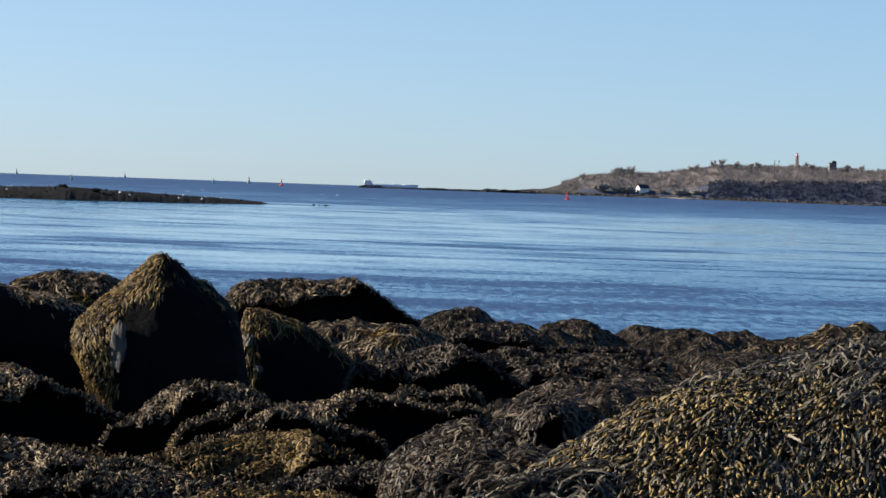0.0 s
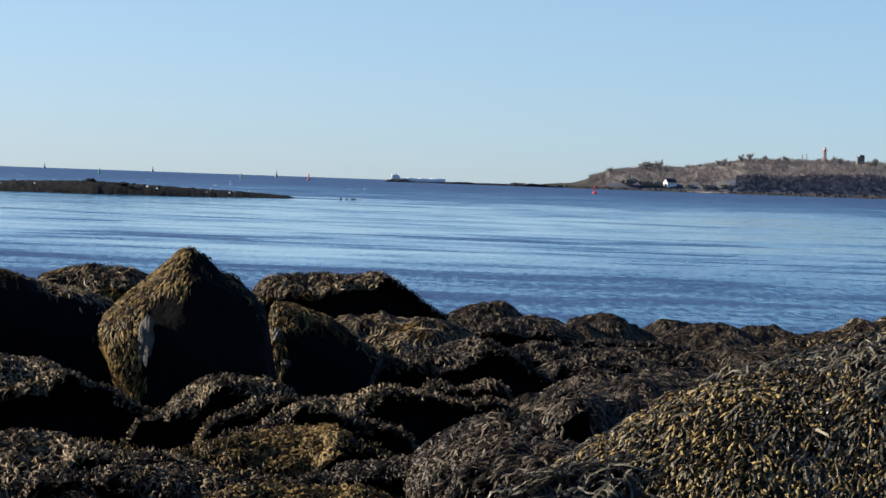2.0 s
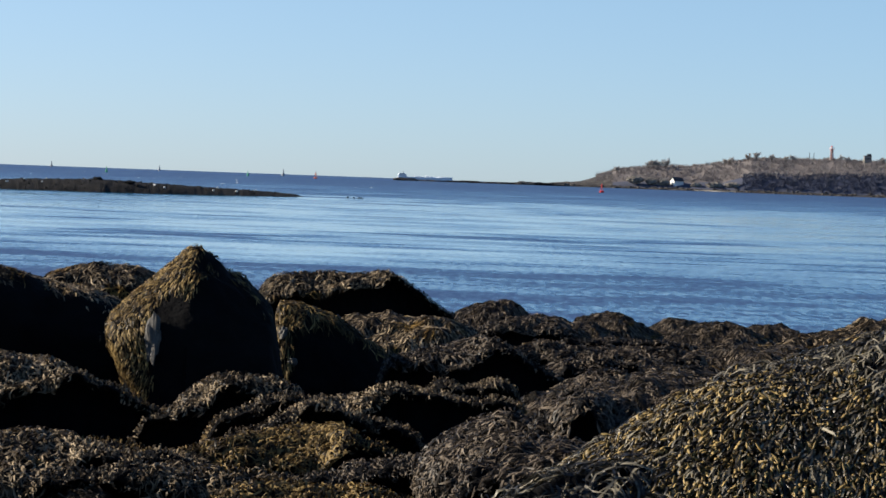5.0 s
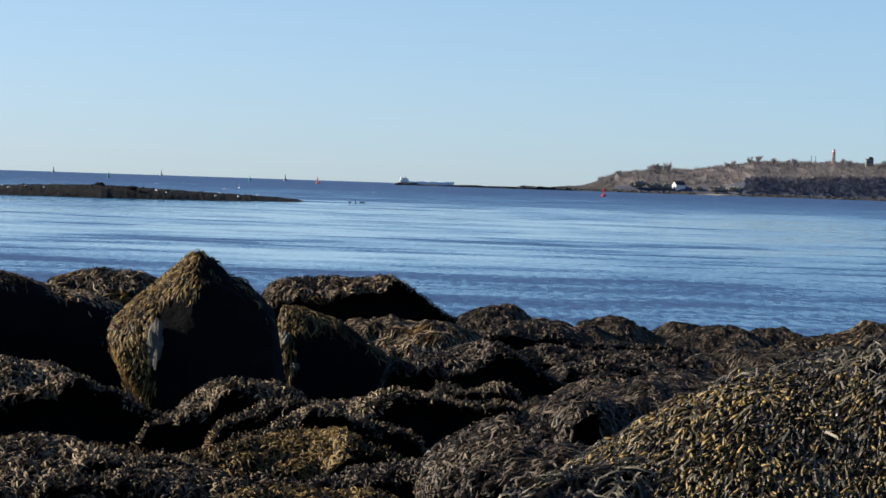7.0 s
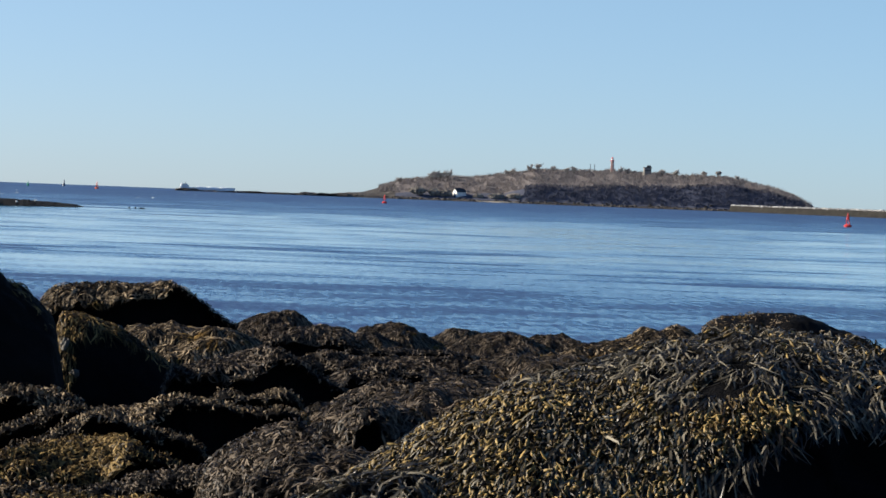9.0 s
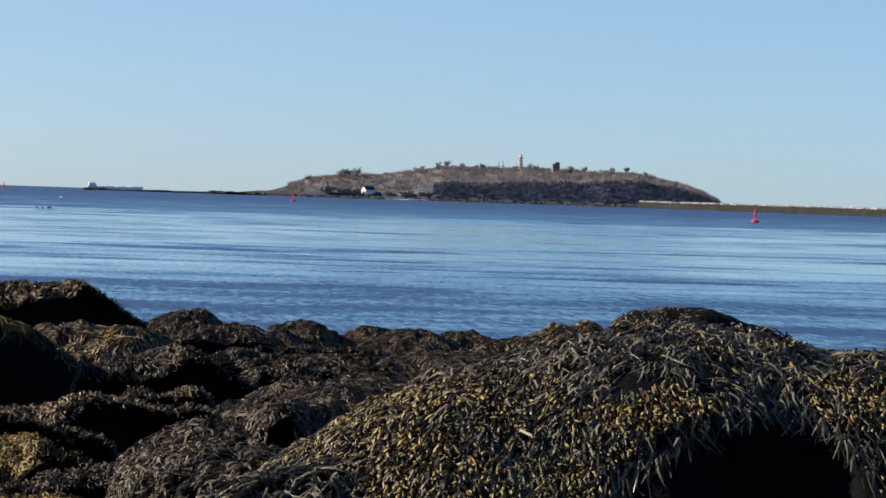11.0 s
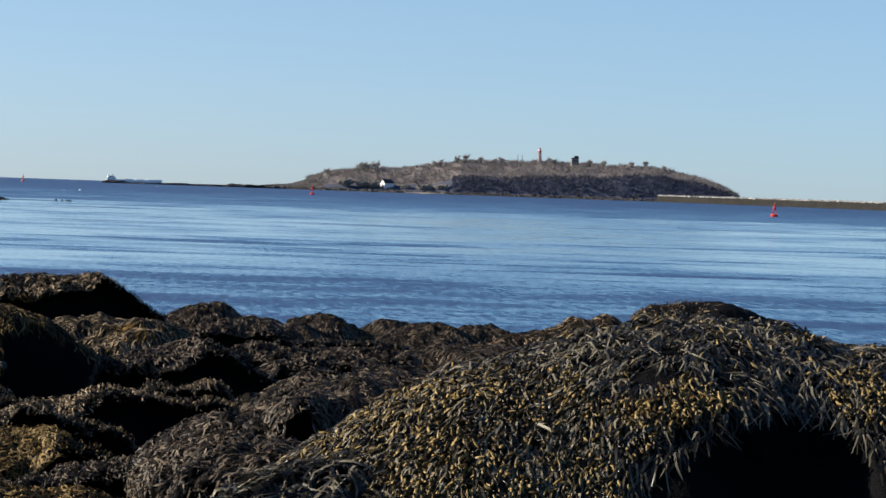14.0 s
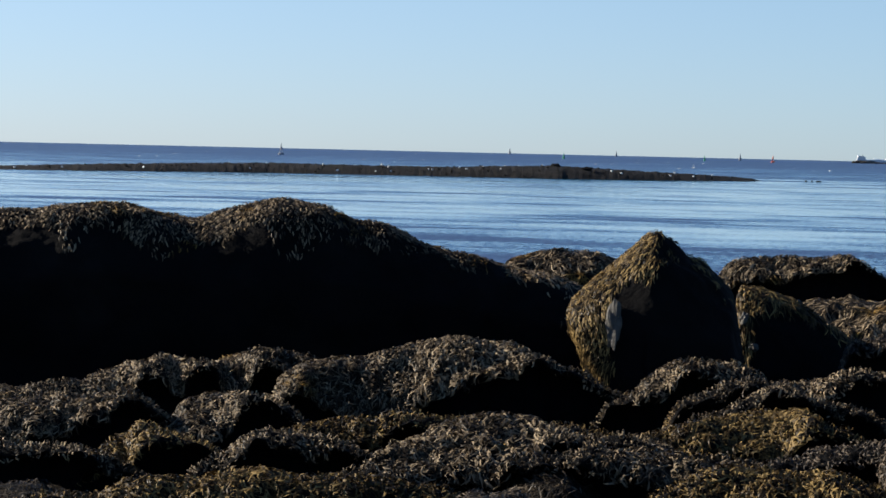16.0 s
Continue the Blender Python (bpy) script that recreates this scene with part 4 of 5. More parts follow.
ledge('low boulder with long pale hanging fronds over a hollow',
      [(0.54, 13.19, 3.82, 3.74), (0.61, 13.19, 3.87, 3.71), (0.68, 13.18, 3.91, 3.75), (0.71, 13.18, 3.93, 3.87), (0.78, 13.18, 3.94, 3.86), (0.83, 13.17, 3.93, 3.76), (0.88, 13.17, 3.93, 3.74), (0.96, 13.16, 3.89, 3.73), (1.0, 13.16, 3.84, 3.73)],
      3.39, frond=FROND_DARK, length=0.13, hang=2.5, width=0.009, steps=4, cut=0.12, reach=0.25, seed=86)
ledge('foot of the near boulder hung with long grey fronds',
      [(0.11, 7.9, 3.99, 3.96), (0.2, 7.9, 4.02, 3.97), (0.28, 7.89, 4.06, 3.98), (0.37, 7.89, 4.1, 3.99), (0.45, 7.89, 4.12, 4.0), (0.54, 7.88, 4.13, 4.01), (0.62, 7.88, 4.12, 4.0), (0.69, 7.87, 4.09, 4.0)],
      3.3, frond=FROND_OLIVE, length=0.2, hang=5.0, width=0.0075, steps=5, wave=0.14, dense=5200, reach=0.25, seed=87)
ledge('thin ledge of brown rockweed with two tufts',
      [(-0.14, 20.0, 3.35, 3.33), (0.02, 20.0, 3.47, 3.4), (0.12, 20.0, 3.46, 3.4), (0.22, 20.0, 3.42, 3.39), (0.34, 20.0, 3.48, 3.41), (0.47, 19.99, 3.5, 3.42), (0.56, 19.99, 3.44, 3.41)],
      3.01, frond=FROND_BROWN, reach=0.3, seed=90)
ledge('low spread ledge of dark rockweed',
      [(0.2, 12.2, 3.66, 3.58), (0.33, 12.2, 3.72, 3.59), (0.48, 12.19, 3.77, 3.59), (0.61, 12.18, 3.77, 3.6), (0.74, 12.18, 3.75, 3.61), (0.9, 12.17, 3.74, 3.61)],
      3.26, frond=FROND_DARK, length=0.11, hang=1.6, reach=0.3, seed=91)
ledge('low shelf of reddish brown rockweed',
      [(1.4, 30.97, 2.99, 2.88), (1.9, 30.94, 3.06, 2.9), (2.29, 30.91, 3.08, 2.92), (2.69, 30.88, 3.08, 2.94), (3.05, 30.85, 3.06, 2.95)],
      2.56, frond=FROND_DARK, dense=1600, length=0.12, width=0.014, reach=0.3, seed=94)


# ---- the far shore ----
def paint(name, col, rough=0.55, worn=0.25, metal=0.0, scale=0.6):
    """Weathered paint: the colour, faded and streaked."""
    m = Nodes(name, rough, metal)
    dull = tuple(c * (1 - worn) + 0.03 * worn for c in col)
    m.colour(m.ramp(m.noise(scale, 6), (0.35, dull), (0.6, col)))
    return m.mat


def make_earth(name, first, second, third, scale, rise=1.0):
    m = Nodes(name, 0.9, spec=0.1)
    m.colour(m.ramp(m.noise(scale, 8, 0.65), (0.32, first), (0.5, second), (0.68, third)))
    return m.bump(m.noise(scale * 4, 8, 0.7), 1.0, rise).mat


# blue distance haze is mixed into both colours, the bank's shade into the first
HAZY_BANK_EARTH = make_earth("hazy_bank_earth", (0.064, 0.071, 0.10), (0.074, 0.081, 0.113), (0.086, 0.092, 0.122), 0.03, 0.3)
HAZY_SCRUB_FLOOR = make_earth("hazy_scrub_floor", (0.12, 0.107, 0.105), (0.15, 0.134, 0.13), (0.18, 0.16, 0.152), 0.03)
SHORE_ROCK = make_earth("shore_rock", (0.0266, 0.0253, 0.0262), (0.056, 0.052, 0.05), (0.135, 0.125, 0.112), 0.12)
REEF_ROCK = make_earth("reef_rock", (0.005, 0.0052, 0.006), (0.0105, 0.0102, 0.0105), (0.021, 0.0192, 0.0175), 0.35, 0.25)
SAND = make_earth("pale_shingle", (0.228, 0.2052, 0.1672), (0.3192, 0.2888, 0.2432), (0.38, 0.3496, 0.304), 0.2, 0.2)
WHITE_PAINT = paint("white_paint", (0.78, 0.77, 0.74))
RED_PAINT = paint("red_paint", (0.62, 0.03, 0.025))
ORANGE_PAINT = paint("orange_red_paint", (0.68, 0.12, 0.03))
# dark buoy paint, greyed by the distance haze put into it
HAZE_GREY_PAINT = paint("haze_grey_paint", (0.26, 0.28, 0.31))
GREEN_PAINT = paint("green_paint", (0.02, 0.30, 0.16))
DARK_PAINT = paint("dark_paint", (0.03, 0.03, 0.035))
BRICK_RED = paint("faded_red_concrete", (0.37, 0.22, 0.185))
CONCRETE = paint("old_concrete", (0.228, 0.2052, 0.1824), 0.85)
# ship's grey is raised to carry the haze over its shaded side
HAZY_SHIP_GREY = paint("hazy_ship_grey", (0.82, 0.86, 0.9), 0.5, 0.1, scale=0.05)
GLASS_DARK = paint("dark_window", (0.02, 0.025, 0.03), 0.1)
TWIGS = paint("grey_twigs", (0.33, 0.30, 0.275), 0.9)
BARK = paint("grey_brown_bark", (0.076, 0.0646, 0.0532), 0.9)


def make_scrub():
    # the twigs' grey, lifted tone has distance haze mixed in
    m = Nodes("hazy_bare_scrub", 0.95, spec=0.05)
    tone = m.sum("ADD", m.sum("MULTIPLY", m.island(), 0.55), m.sum("MULTIPLY", m.noise(0.02, 4), 0.5))
    m.colour(m.ramp(tone, (0.2, (0.19, 0.172, 0.168)), (0.5, (0.215, 0.193, 0.187)), (0.8, (0.245, 0.22, 0.21))))
    return m.mat


def make_rubble():
    m = Nodes("breakwater_stone", 0.85, spec=0.15)
    tone = m.sum("ADD", m.sum("MULTIPLY", m.island(), 0.6), m.sum("MULTIPLY", m.noise(0.3, 5), 0.4))
    m.colour(m.ramp(tone, (0.2, (0.15, 0.145, 0.14)), (0.55, (0.36, 0.352, 0.34)), (0.85, (0.58, 0.57, 0.56))))
    return m.mat


SCRUB, RUBBLE = make_scrub(), make_rubble()


def bearing(az, d):
    return d * math.sin(radians(az)), d * math.cos(radians(az))


def lump_mesh(name, places, sizes, squash, material, seed, detail=1, jag=0.35, smooth=False):
    """Many small uneven lumps joined into one mesh."""
    rng = np.random.default_rng(seed)
    bm = bmesh.new()
    bmesh.ops.create_icosphere(bm, subdivisions=detail, radius=1)
    ball = np.array([v.co[:] for v in bm.verts])
    tris = np.array([[v.index for v in f.verts] for f in bm.faces])
    bm.free()
    count, nv = len(places), len(ball)
    push = 1 + rng.normal(0, jag, (count, nv, 1)).clip(-0.6, 0.8)
    shape = np.stack([rng.uniform(0.7, 1.35, count), rng.uniform(0.7, 1.35, count), squash * rng.uniform(0.7, 1.3, count)], 1)
    turn = rng.uniform(0, math.tau, count)
    pts = ball[None] * push * shape[:, None, :] * np.asarray(sizes)[:, None, None]
    c, s = np.cos(turn)[:, None], np.sin(turn)[:, None]
    pts = np.stack([pts[..., 0] * c - pts[..., 1] * s, pts[..., 0] * s + pts[..., 1] * c, pts[..., 2]], -1)
    verts = (pts + np.asarray(places)[:, None, :]).reshape(-1, 3)
    faces = (tris[None] + (np.arange(count) * nv)[:, None, None]).reshape(-1, 3)
    return mesh_of(name, verts.tolist(), faces.tolist(), material, smooth)


def twig_mesh(name, places, sizes, material, seed, stems=10):
    """Many leafless bushes joined into one mesh: each is a fan of slender tapering stems."""
    rng = np.random.default_rng(seed)
    foot = np.repeat(np.asarray(places), stems, 0)
    tall = np.repeat(np.asarray(sizes), stems) * rng.uniform(0.5, 1.1, len(foot))
    lean = rng.normal(0, 0.33, (len(foot), 2))
    foot = foot + np.concatenate([rng.normal(0, 0.5, (len(foot), 2)), np.zeros((len(foot), 1))], 1)
    tip = foot + np.stack([lean[:, 0] * tall, lean[:, 1] * tall, tall], 1)
    turn = rng.uniform(0, math.tau, len(foot))
    side = np.stack([np.cos(turn), np.sin(turn), np.zeros(len(foot))], 1) * rng.uniform(0.08, 0.2, (len(foot), 1))
    verts = np.stack([foot - side, foot + side, tip + side * 0.35, tip - side * 0.35], 1).reshape(-1, 3)
    base = (np.arange(len(foot)) * 4)[:, None]
    return quads_mesh(name, verts, base + np.arange(4), material, False)


# heights of the island's ridge along its length (degrees of bearing, metres)
RIDGE_AT = (1.5, 2.4, 3.0, 3.4, 3.7, 4.3, 5.5, 6.7, 7.6, 8.3, 9.1, 9.9, 10.8, 11.6, 12.2, 12.6, 12.8)
RIDGE_UP = (-1.0, 3.0, 7.5, 14.0, 19.5, 24.5, 28.0, 38.5, 38.5, 40.5, 39.5, 38.0, 37.5, 29.5, 20.5, 9.5, -2.0)
# how far up the shaded front bank stands steep (share of the ridge)
BANK_AT = (1.5, 3.5, 6.0, 6.6, 7.5, 9.5, 11.0, 12.2, 12.8)
BANK_UP = (0.5, 0.35, 0.3, 0.55, 0.5, 0.6, 0.75, 0.75, 0.7)
FRONT = 2900.0


def island_height(az, back):
    """Height at a bearing, back metres behind the front shore."""
    top = float(np.interp(az, RIDGE_AT, RIDGE_UP))
    bank = float(np.interp(az, BANK_AT, BANK_UP)) * top
    rough = noise.fractal((az * 2.2, back * 0.03, 2.0), 0.9, 2.0, 4)
    if back < 0:
        return -3 + back * 0.02
    shelf = 1.6 + rough * 1.0
    if back < 22:
        return min(top, shelf * min(1, back / 8))
    if back < 42:
        return shelf + (bank - shelf) * ((back - 22) / 20) ** 0.7 + rough * 0.4
    if back < 140:
        s = (back - 42) / 98
        return bank + (top - bank) * math.sin(s * math.pi / 2) + rough * 1.5
    s = min(1, (back - 140) / 160)
    return top * (1 - s * s) - 3 * s + rough * 1.5


def build_island():
    azs, backs = np.arange(1.5, 12.82, 0.045), np.array([-20, 0, 3, 8, 14, 21, 25, 29, 34, 42, 55, 70, 90, 110, 140, 180, 230, 300.0])
    verts = [(*bearing(a, FRONT + b), island_height(a, b)) for a in azs for b in backs]
    n = len(backs)
    quads = [(i * n + j, (i + 1) * n + j, (i + 1) * n + j + 1, i * n + j + 1) for i in range(len(azs) - 1) for j in range(n - 1)]
    me = quads_mesh("island", verts, quads, HAZY_BANK_EARTH)
    me.materials.append(SHORE_ROCK)
    me.materials.append(HAZY_SCRUB_FLOOR)
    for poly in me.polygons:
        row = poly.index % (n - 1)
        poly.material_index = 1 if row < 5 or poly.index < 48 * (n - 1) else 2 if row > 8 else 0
    tagged(new("island", me), "brown scrub-covered island with a dark shaded bank and rocky shore", "island", kind="structure")
    rng = np.random.default_rng(5)
    places, sizes = [], []
    while len(places) < 7000:
        az, back = rng.uniform(3.3, 12.65), rng.uniform(24, 170)
        z = island_height(az, back)
        if z < 5 or back < float(np.interp(az, (3, 6.3, 6.7, 9, 10.5, 12.5), (45, 42, 36, 38, 41, 40))) or noise.noise((az * 5, back * 0.05, 3.0)) < -0.3:
            continue
        places.append((*bearing(az, FRONT + back), z - 0.3))
        sizes.append(rng.uniform(1.6, 4.2) * (1 + 0.6 * noise.noise((az * 4.0, back * 0.03, 9.0))))
    tagged(new("scrub", twig_mesh("scrub", places, sizes, SCRUB, 6)), "leafless brown scrub covering the island", "scrub", kind="stuff")
    places, sizes = [], []
    while len(places) < 2600:
        az, back = rng.uniform(6.45, 12.6), rng.uniform(23, 46)
        places.append((*bearing(az, FRONT + back), island_height(az, back) - 0.3))
        sizes.append(rng.uniform(1.6, 3.6))
    tagged(new("bank_thicket", twig_mesh("bank_thicket", places, sizes, HAZY_BANK_EARTH, 8)), "thicket on the island's steep bank, shade and haze in its colour", "thicket", kind="stuff")
    places, sizes = [], []
    for _ in range(900):
        az, back = rng.uniform(1.9, 12.2), rng.uniform(1, 24)
        s = rng.uniform(0.5, 1.8)
        places.append((*bearing(az, FRONT + back), max(0.0, island_height(az, back)) + s * 0.1))
        sizes.append(s)
    tagged(new("shore_rocks", lump_mesh("shore_rocks", places, sizes, 0.7, SHORE_ROCK, 7)), "dark and pale rocks along the island's shore", "rocks", kind="stuff")


build_island()


def outcrop(az, d, z, wide, high, label, material, seed, deep=1.0):
    """A craggy outcrop of rock."""
    bm = bmesh.new()
    bmesh.ops.create_icosphere(bm, subdivisions=4, radius=1)
    for v in bm.verts:
        k = 1 + 0.35 * noise.fractal(v.co * 2.2 + Vector((seed, 0, 0)), 0.8, 2.2, 4)
        v.co = Vector((v.co.x * wide * k, v.co.y * wide * deep * k, v.co.z * high * k))
    me = bpy.data.meshes.new("outcrop")
    bm.to_mesh(me)
    bm.free()
    me.materials.append(material)
    ob = new("outcrop", me)
    ob.location = (*bearing(az, d), z)
    return tagged(ob, label, "rock")


# lighter than SHORE_ROCK: the sunlit look is put into the colour
PALE_CRAG = make_earth("sunlit_crag", (0.076, 0.0684, 0.0608), (0.228, 0.2052, 0.1748), (0.3496, 0.3192, 0.2736), 0.25)
for k, (az, up, wide, high) in enumerate([(4.15, 10, 9, 4), (4.5, 9, 6, 4), (4.75, 8, 7, 3.5), (5.45, 6, 6, 3), (5.85, 6.5, 9, 3.5), (6.25, 7, 10, 3.5)]):
    outcrop(az, FRONT + 30, up, wide, high, "pale sunlit crag above the island's shore", PALE_CRAG, k, 0.5)
outcrop(5.95, FRONT + 2, -0.2, 26, 1.6, "pale shingle beach below the island's bank", SAND, 20, 0.35)
outcrop(1.75, 2880, -0.5, 13, 4.2, "low dark rock off the island's point", SHORE_ROCK, 21, 0.5)
outcrop(2.5, 2890, -0.5, 12, 4.0, "low dark rock off the island's point", SHORE_ROCK, 22, 0.5)
outcrop(1.1, 2880, -0.8, 18, 2.6, "low dark rock off the island's point", SHORE_ROCK, 23, 0.5)
for az, wide, high in ((-0.1, 40, 2.2), (0.55, 34, 2.7), (1.45, 30, 2.9), (2.1, 26, 3.6)):
    outcrop(az, 2885, -0.7, wide, high, "long low dark bar of rock off the island's point", REEF_ROCK, 50 + wide, 0.25)
outcrop(-0.78, 2870, -0.6, 16, 3.4, "low dark rock standing off alone", SHORE_ROCK, 24, 0.4)
outcrop(-0.25, 2870, -0.6, 12, 2.0, "low dark rock standing off alone", SHORE_ROCK, 25, 0.4)


def box(bm, cx, cy, cz, sx, sy, sz):
    made = bmesh.ops.create_cube(bm, size=1)["verts"]
    bmesh.ops.scale(bm, vec=(sx, sy, sz), verts=made)
    bmesh.ops.translate(bm, vec=(cx, cy, cz), verts=made)


def cone(bm, x, y, z, low, high, tall, sides=16):
    made = bmesh.ops.create_cone(bm, cap_ends=True, segments=sides, radius1=low, radius2=high, depth=tall)["verts"]
    bmesh.ops.translate(bm, vec=(x, y, z + tall / 2), verts=made)


def rod(bm, p, q, r, sides=6):
    p, q = Vector(p), Vector(q)
    m = (q - p).to_track_quat("Z", "Y").to_matrix().to_4x4()
    made = bmesh.ops.create_cone(bm, cap_ends=True, segments=sides, radius1=r, radius2=r, depth=(q - p).length)["verts"]
    bmesh.ops.transform(bm, matrix=Matrix.Translation((p + q) / 2) @ m, verts=made)


def shape(fill, *args):
    bm = bmesh.new()
    fill(bm, *args)
    return bm


def lighthouse(az, d, z):
    home = thing("lighthouse", *bearing(az, d), z, "red and white lighthouse tower on the island's crest", "lighthouse")
    part("tower", shape(cone, 0, 0, -4, 2.6, 1.7, 16, 8), BRICK_RED, home, "faded red tapering tower")
    for k in range(4):
        a = k * math.pi / 2 + math.pi / 8
        part("stripe", shape(box, 2.0 * math.cos(a), 2.0 * math.sin(a), 4, 0.6, 0.6, 10), WHITE_PAINT, home, "white stripe")
    part("gallery", shape(cone, 0, 0, 12, 3.0, 3.0, 0.5, 16), RED_PAINT, home)
    lantern = part("lantern", shape(cone, 0, 0, 12.5, 1.4, 1.4, 2.2, 10), WHITE_PAINT, home, "white lantern room")
    part("roof", shape(cone, 0, 0, 14.7, 1.7, 0.2, 1.2, 10), RED_PAINT, lantern)
    for k in range(10):
        a = k * math.tau / 10
        part("rail_post", shape(rod, (2.8 * math.cos(a), 2.8 * math.sin(a), 12.5), (2.8 * math.cos(a), 2.8 * math.sin(a), 13.6), 0.06), WHITE_PAINT, home)
    return home


def signal_station(az, d, z):
    home = thing("watch_tower", *bearing(az, d), z, "squat dark concrete watch tower in the scrub", "building")
    part("wall", shape(box, 0, 0, 2, 8, 7, 12), CONCRETE, home)
    part("roof", shape(box, 0, 0, 8.3, 8.8, 7.8, 0.6), DARK_PAINT, home)
    part("upper_storey", shape(box, 1.5, 0, 9.6, 4.4, 5, 2.2), DARK_PAINT, home, "dark upper storey")
    for k in range(3):
        part("window", shape(box, -2.4 + 2.4 * k, -3.52, 5, 1.2, 0.12, 1.4), GLASS_DARK, home, "dark window opening")
    return home


def gable_shed(az, d, z, turn):
    home = thing("shed", *bearing(az, d), z, "small white gabled shed on the island's shore", "building")
    home.rotation_euler = (0, 0, radians(turn))
    bm = bmesh.new()
    w, dp, h, top = 3.4, 4.6, 3.6, 6.6
    pts = [(-w, -dp, -3), (w, -dp, -3), (w, -dp, h), (0, -dp, top), (-w, -dp, h)]
    front = [bm.verts.new(p) for p in pts]
    rear = [bm.verts.new((x, dp, zz)) for x, _, zz in pts]
    bm.faces.new(front)
    bm.faces.new(rear[::-1])
    for k in range(5):
        bm.faces.new((front[k], rear[k], rear[(k + 1) % 5], front[(k + 1) % 5]))
    bmesh.ops.recalc_face_normals(bm, faces=bm.faces)
    part("wall", bm, WHITE_PAINT, home, "white clapboard wall")
    for s in (-1, 1):
        bm = bmesh.new()
        a, b = Vector((0, -dp - 0.4, top + 0.15)), Vector((s * (w + 0.5), -dp - 0.4, h - 0.25))
        c, e2 = b + Vector((0, 2 * dp + 0.8, 0)), a + Vector((0, 2 * dp + 0.8, 0))
        lo = [bm.verts.new(p) for p in (a, b, c, e2)]
        hi = [bm.verts.new(p + Vector((0, 0, 0.25))) for p in (a, b, c, e2)]
        bm.faces.new(lo)
        bm.faces.new(hi[::-1])
        for k in range(4):
            bm.faces.new((lo[k], hi[k], hi[(k + 1) % 4], lo[(k + 1) % 4]))
        bmesh.ops.recalc_face_normals(bm, faces=bm.faces)
        part("roof", bm, DARK_PAINT, home, "dark roof slope")
    part("door", shape(box, 0, -dp - 0.03, -0.5, 1.6, 0.14, 3), DARK_PAINT, home)
    return home


def mast(az, d, z, tall):
    home = thing("mast", *bearing(az, d), z, "thin dark signal mast on the island's crest", "mast", "signal masts")
    part("pole", shape(cone, 0, 0, -3, 0.45, 0.25, tall + 3, 8), DARK_PAINT, home)
    part("crossarm", shape(box, 0, 0, tall - 0.8, 1.6, 0.25, 0.25), DARK_PAINT, home)
    return home


def tree(az, d, z, tall, seed):
    """A bare tree: forked trunk, limbs and a gappy crown of many twigs."""
    rng = random.Random(seed)
    home = thing("tree", *bearing(az, d), z, "bare grey tree standing above the scrub", "tree", "skyline trees")
    bm, tips = bmesh.new(), []
    rod(bm, (0, 0, -1.5), (0, 0, tall * 0.45), 0.28)
    for k in range(9):
        a, r = rng.uniform(0, math.tau), rng.uniform(0.2, 0.42) * tall
        low = Vector((0, 0, rng.uniform(0.2, 0.45) * tall))
        tip = Vector((r * math.cos(a), r * math.sin(a), rng.uniform(0.6, 1.0) * tall))
        rod(bm, low, tip, 0.12, 5)
        tips.append((low, tip))
    part("trunk", bm, BARK, home)
    rows = []
    for low, tip in tips:
        for _ in range(9):
            p = low.lerp(tip, rng.uniform(0.4, 1.0)) + Vector((rng.gauss(0, 0.07), rng.gauss(0, 0.07), rng.gauss(0, 0.05))) * tall
            rows.append(tuple(p))
    crown = new("crown", twig_mesh("crown", rows, [rng.uniform(0.12, 0.3) * tall for _ in rows], TWIGS, seed, 7))
    crown.parent = home
    tagged(crown, "fine bare twigs with gaps between them")
    return home


def crest(az, back=125):
    return island_height(az, back)


lighthouse(8.32, FRONT + 120, crest(8.32) - 0.5)
signal_station(9.08, FRONT + 110, crest(9.08) - 1.5)
gable_shed(5.04, FRONT + 34, island_height(5.04, 34) - 0.5, -62).scale = (1.3, 1.3, 1.2)
mast(7.85, FRONT + 120, crest(7.85), 9)
mast(7.94, FRONT + 120, crest(7.94), 9)
for k, (az, tall) in enumerate([(4.42, 8), (4.53, 9), (4.62, 8.5), (4.78, 10), (3.75, 6), (6.05, 6), (6.18, 6), (6.55, 7), (6.72, 8),
                                (7.05, 6), (7.35, 5.5), (7.5, 6), (8.5, 6), (8.65, 5), (9.4, 6), (9.7, 6.5), (10.3, 6), (10.6, 6.5), (11.0, 5)]):
    tree(az, FRONT + 105, crest(az, 105) - 0.5, tall + 2.0, 40 + k)


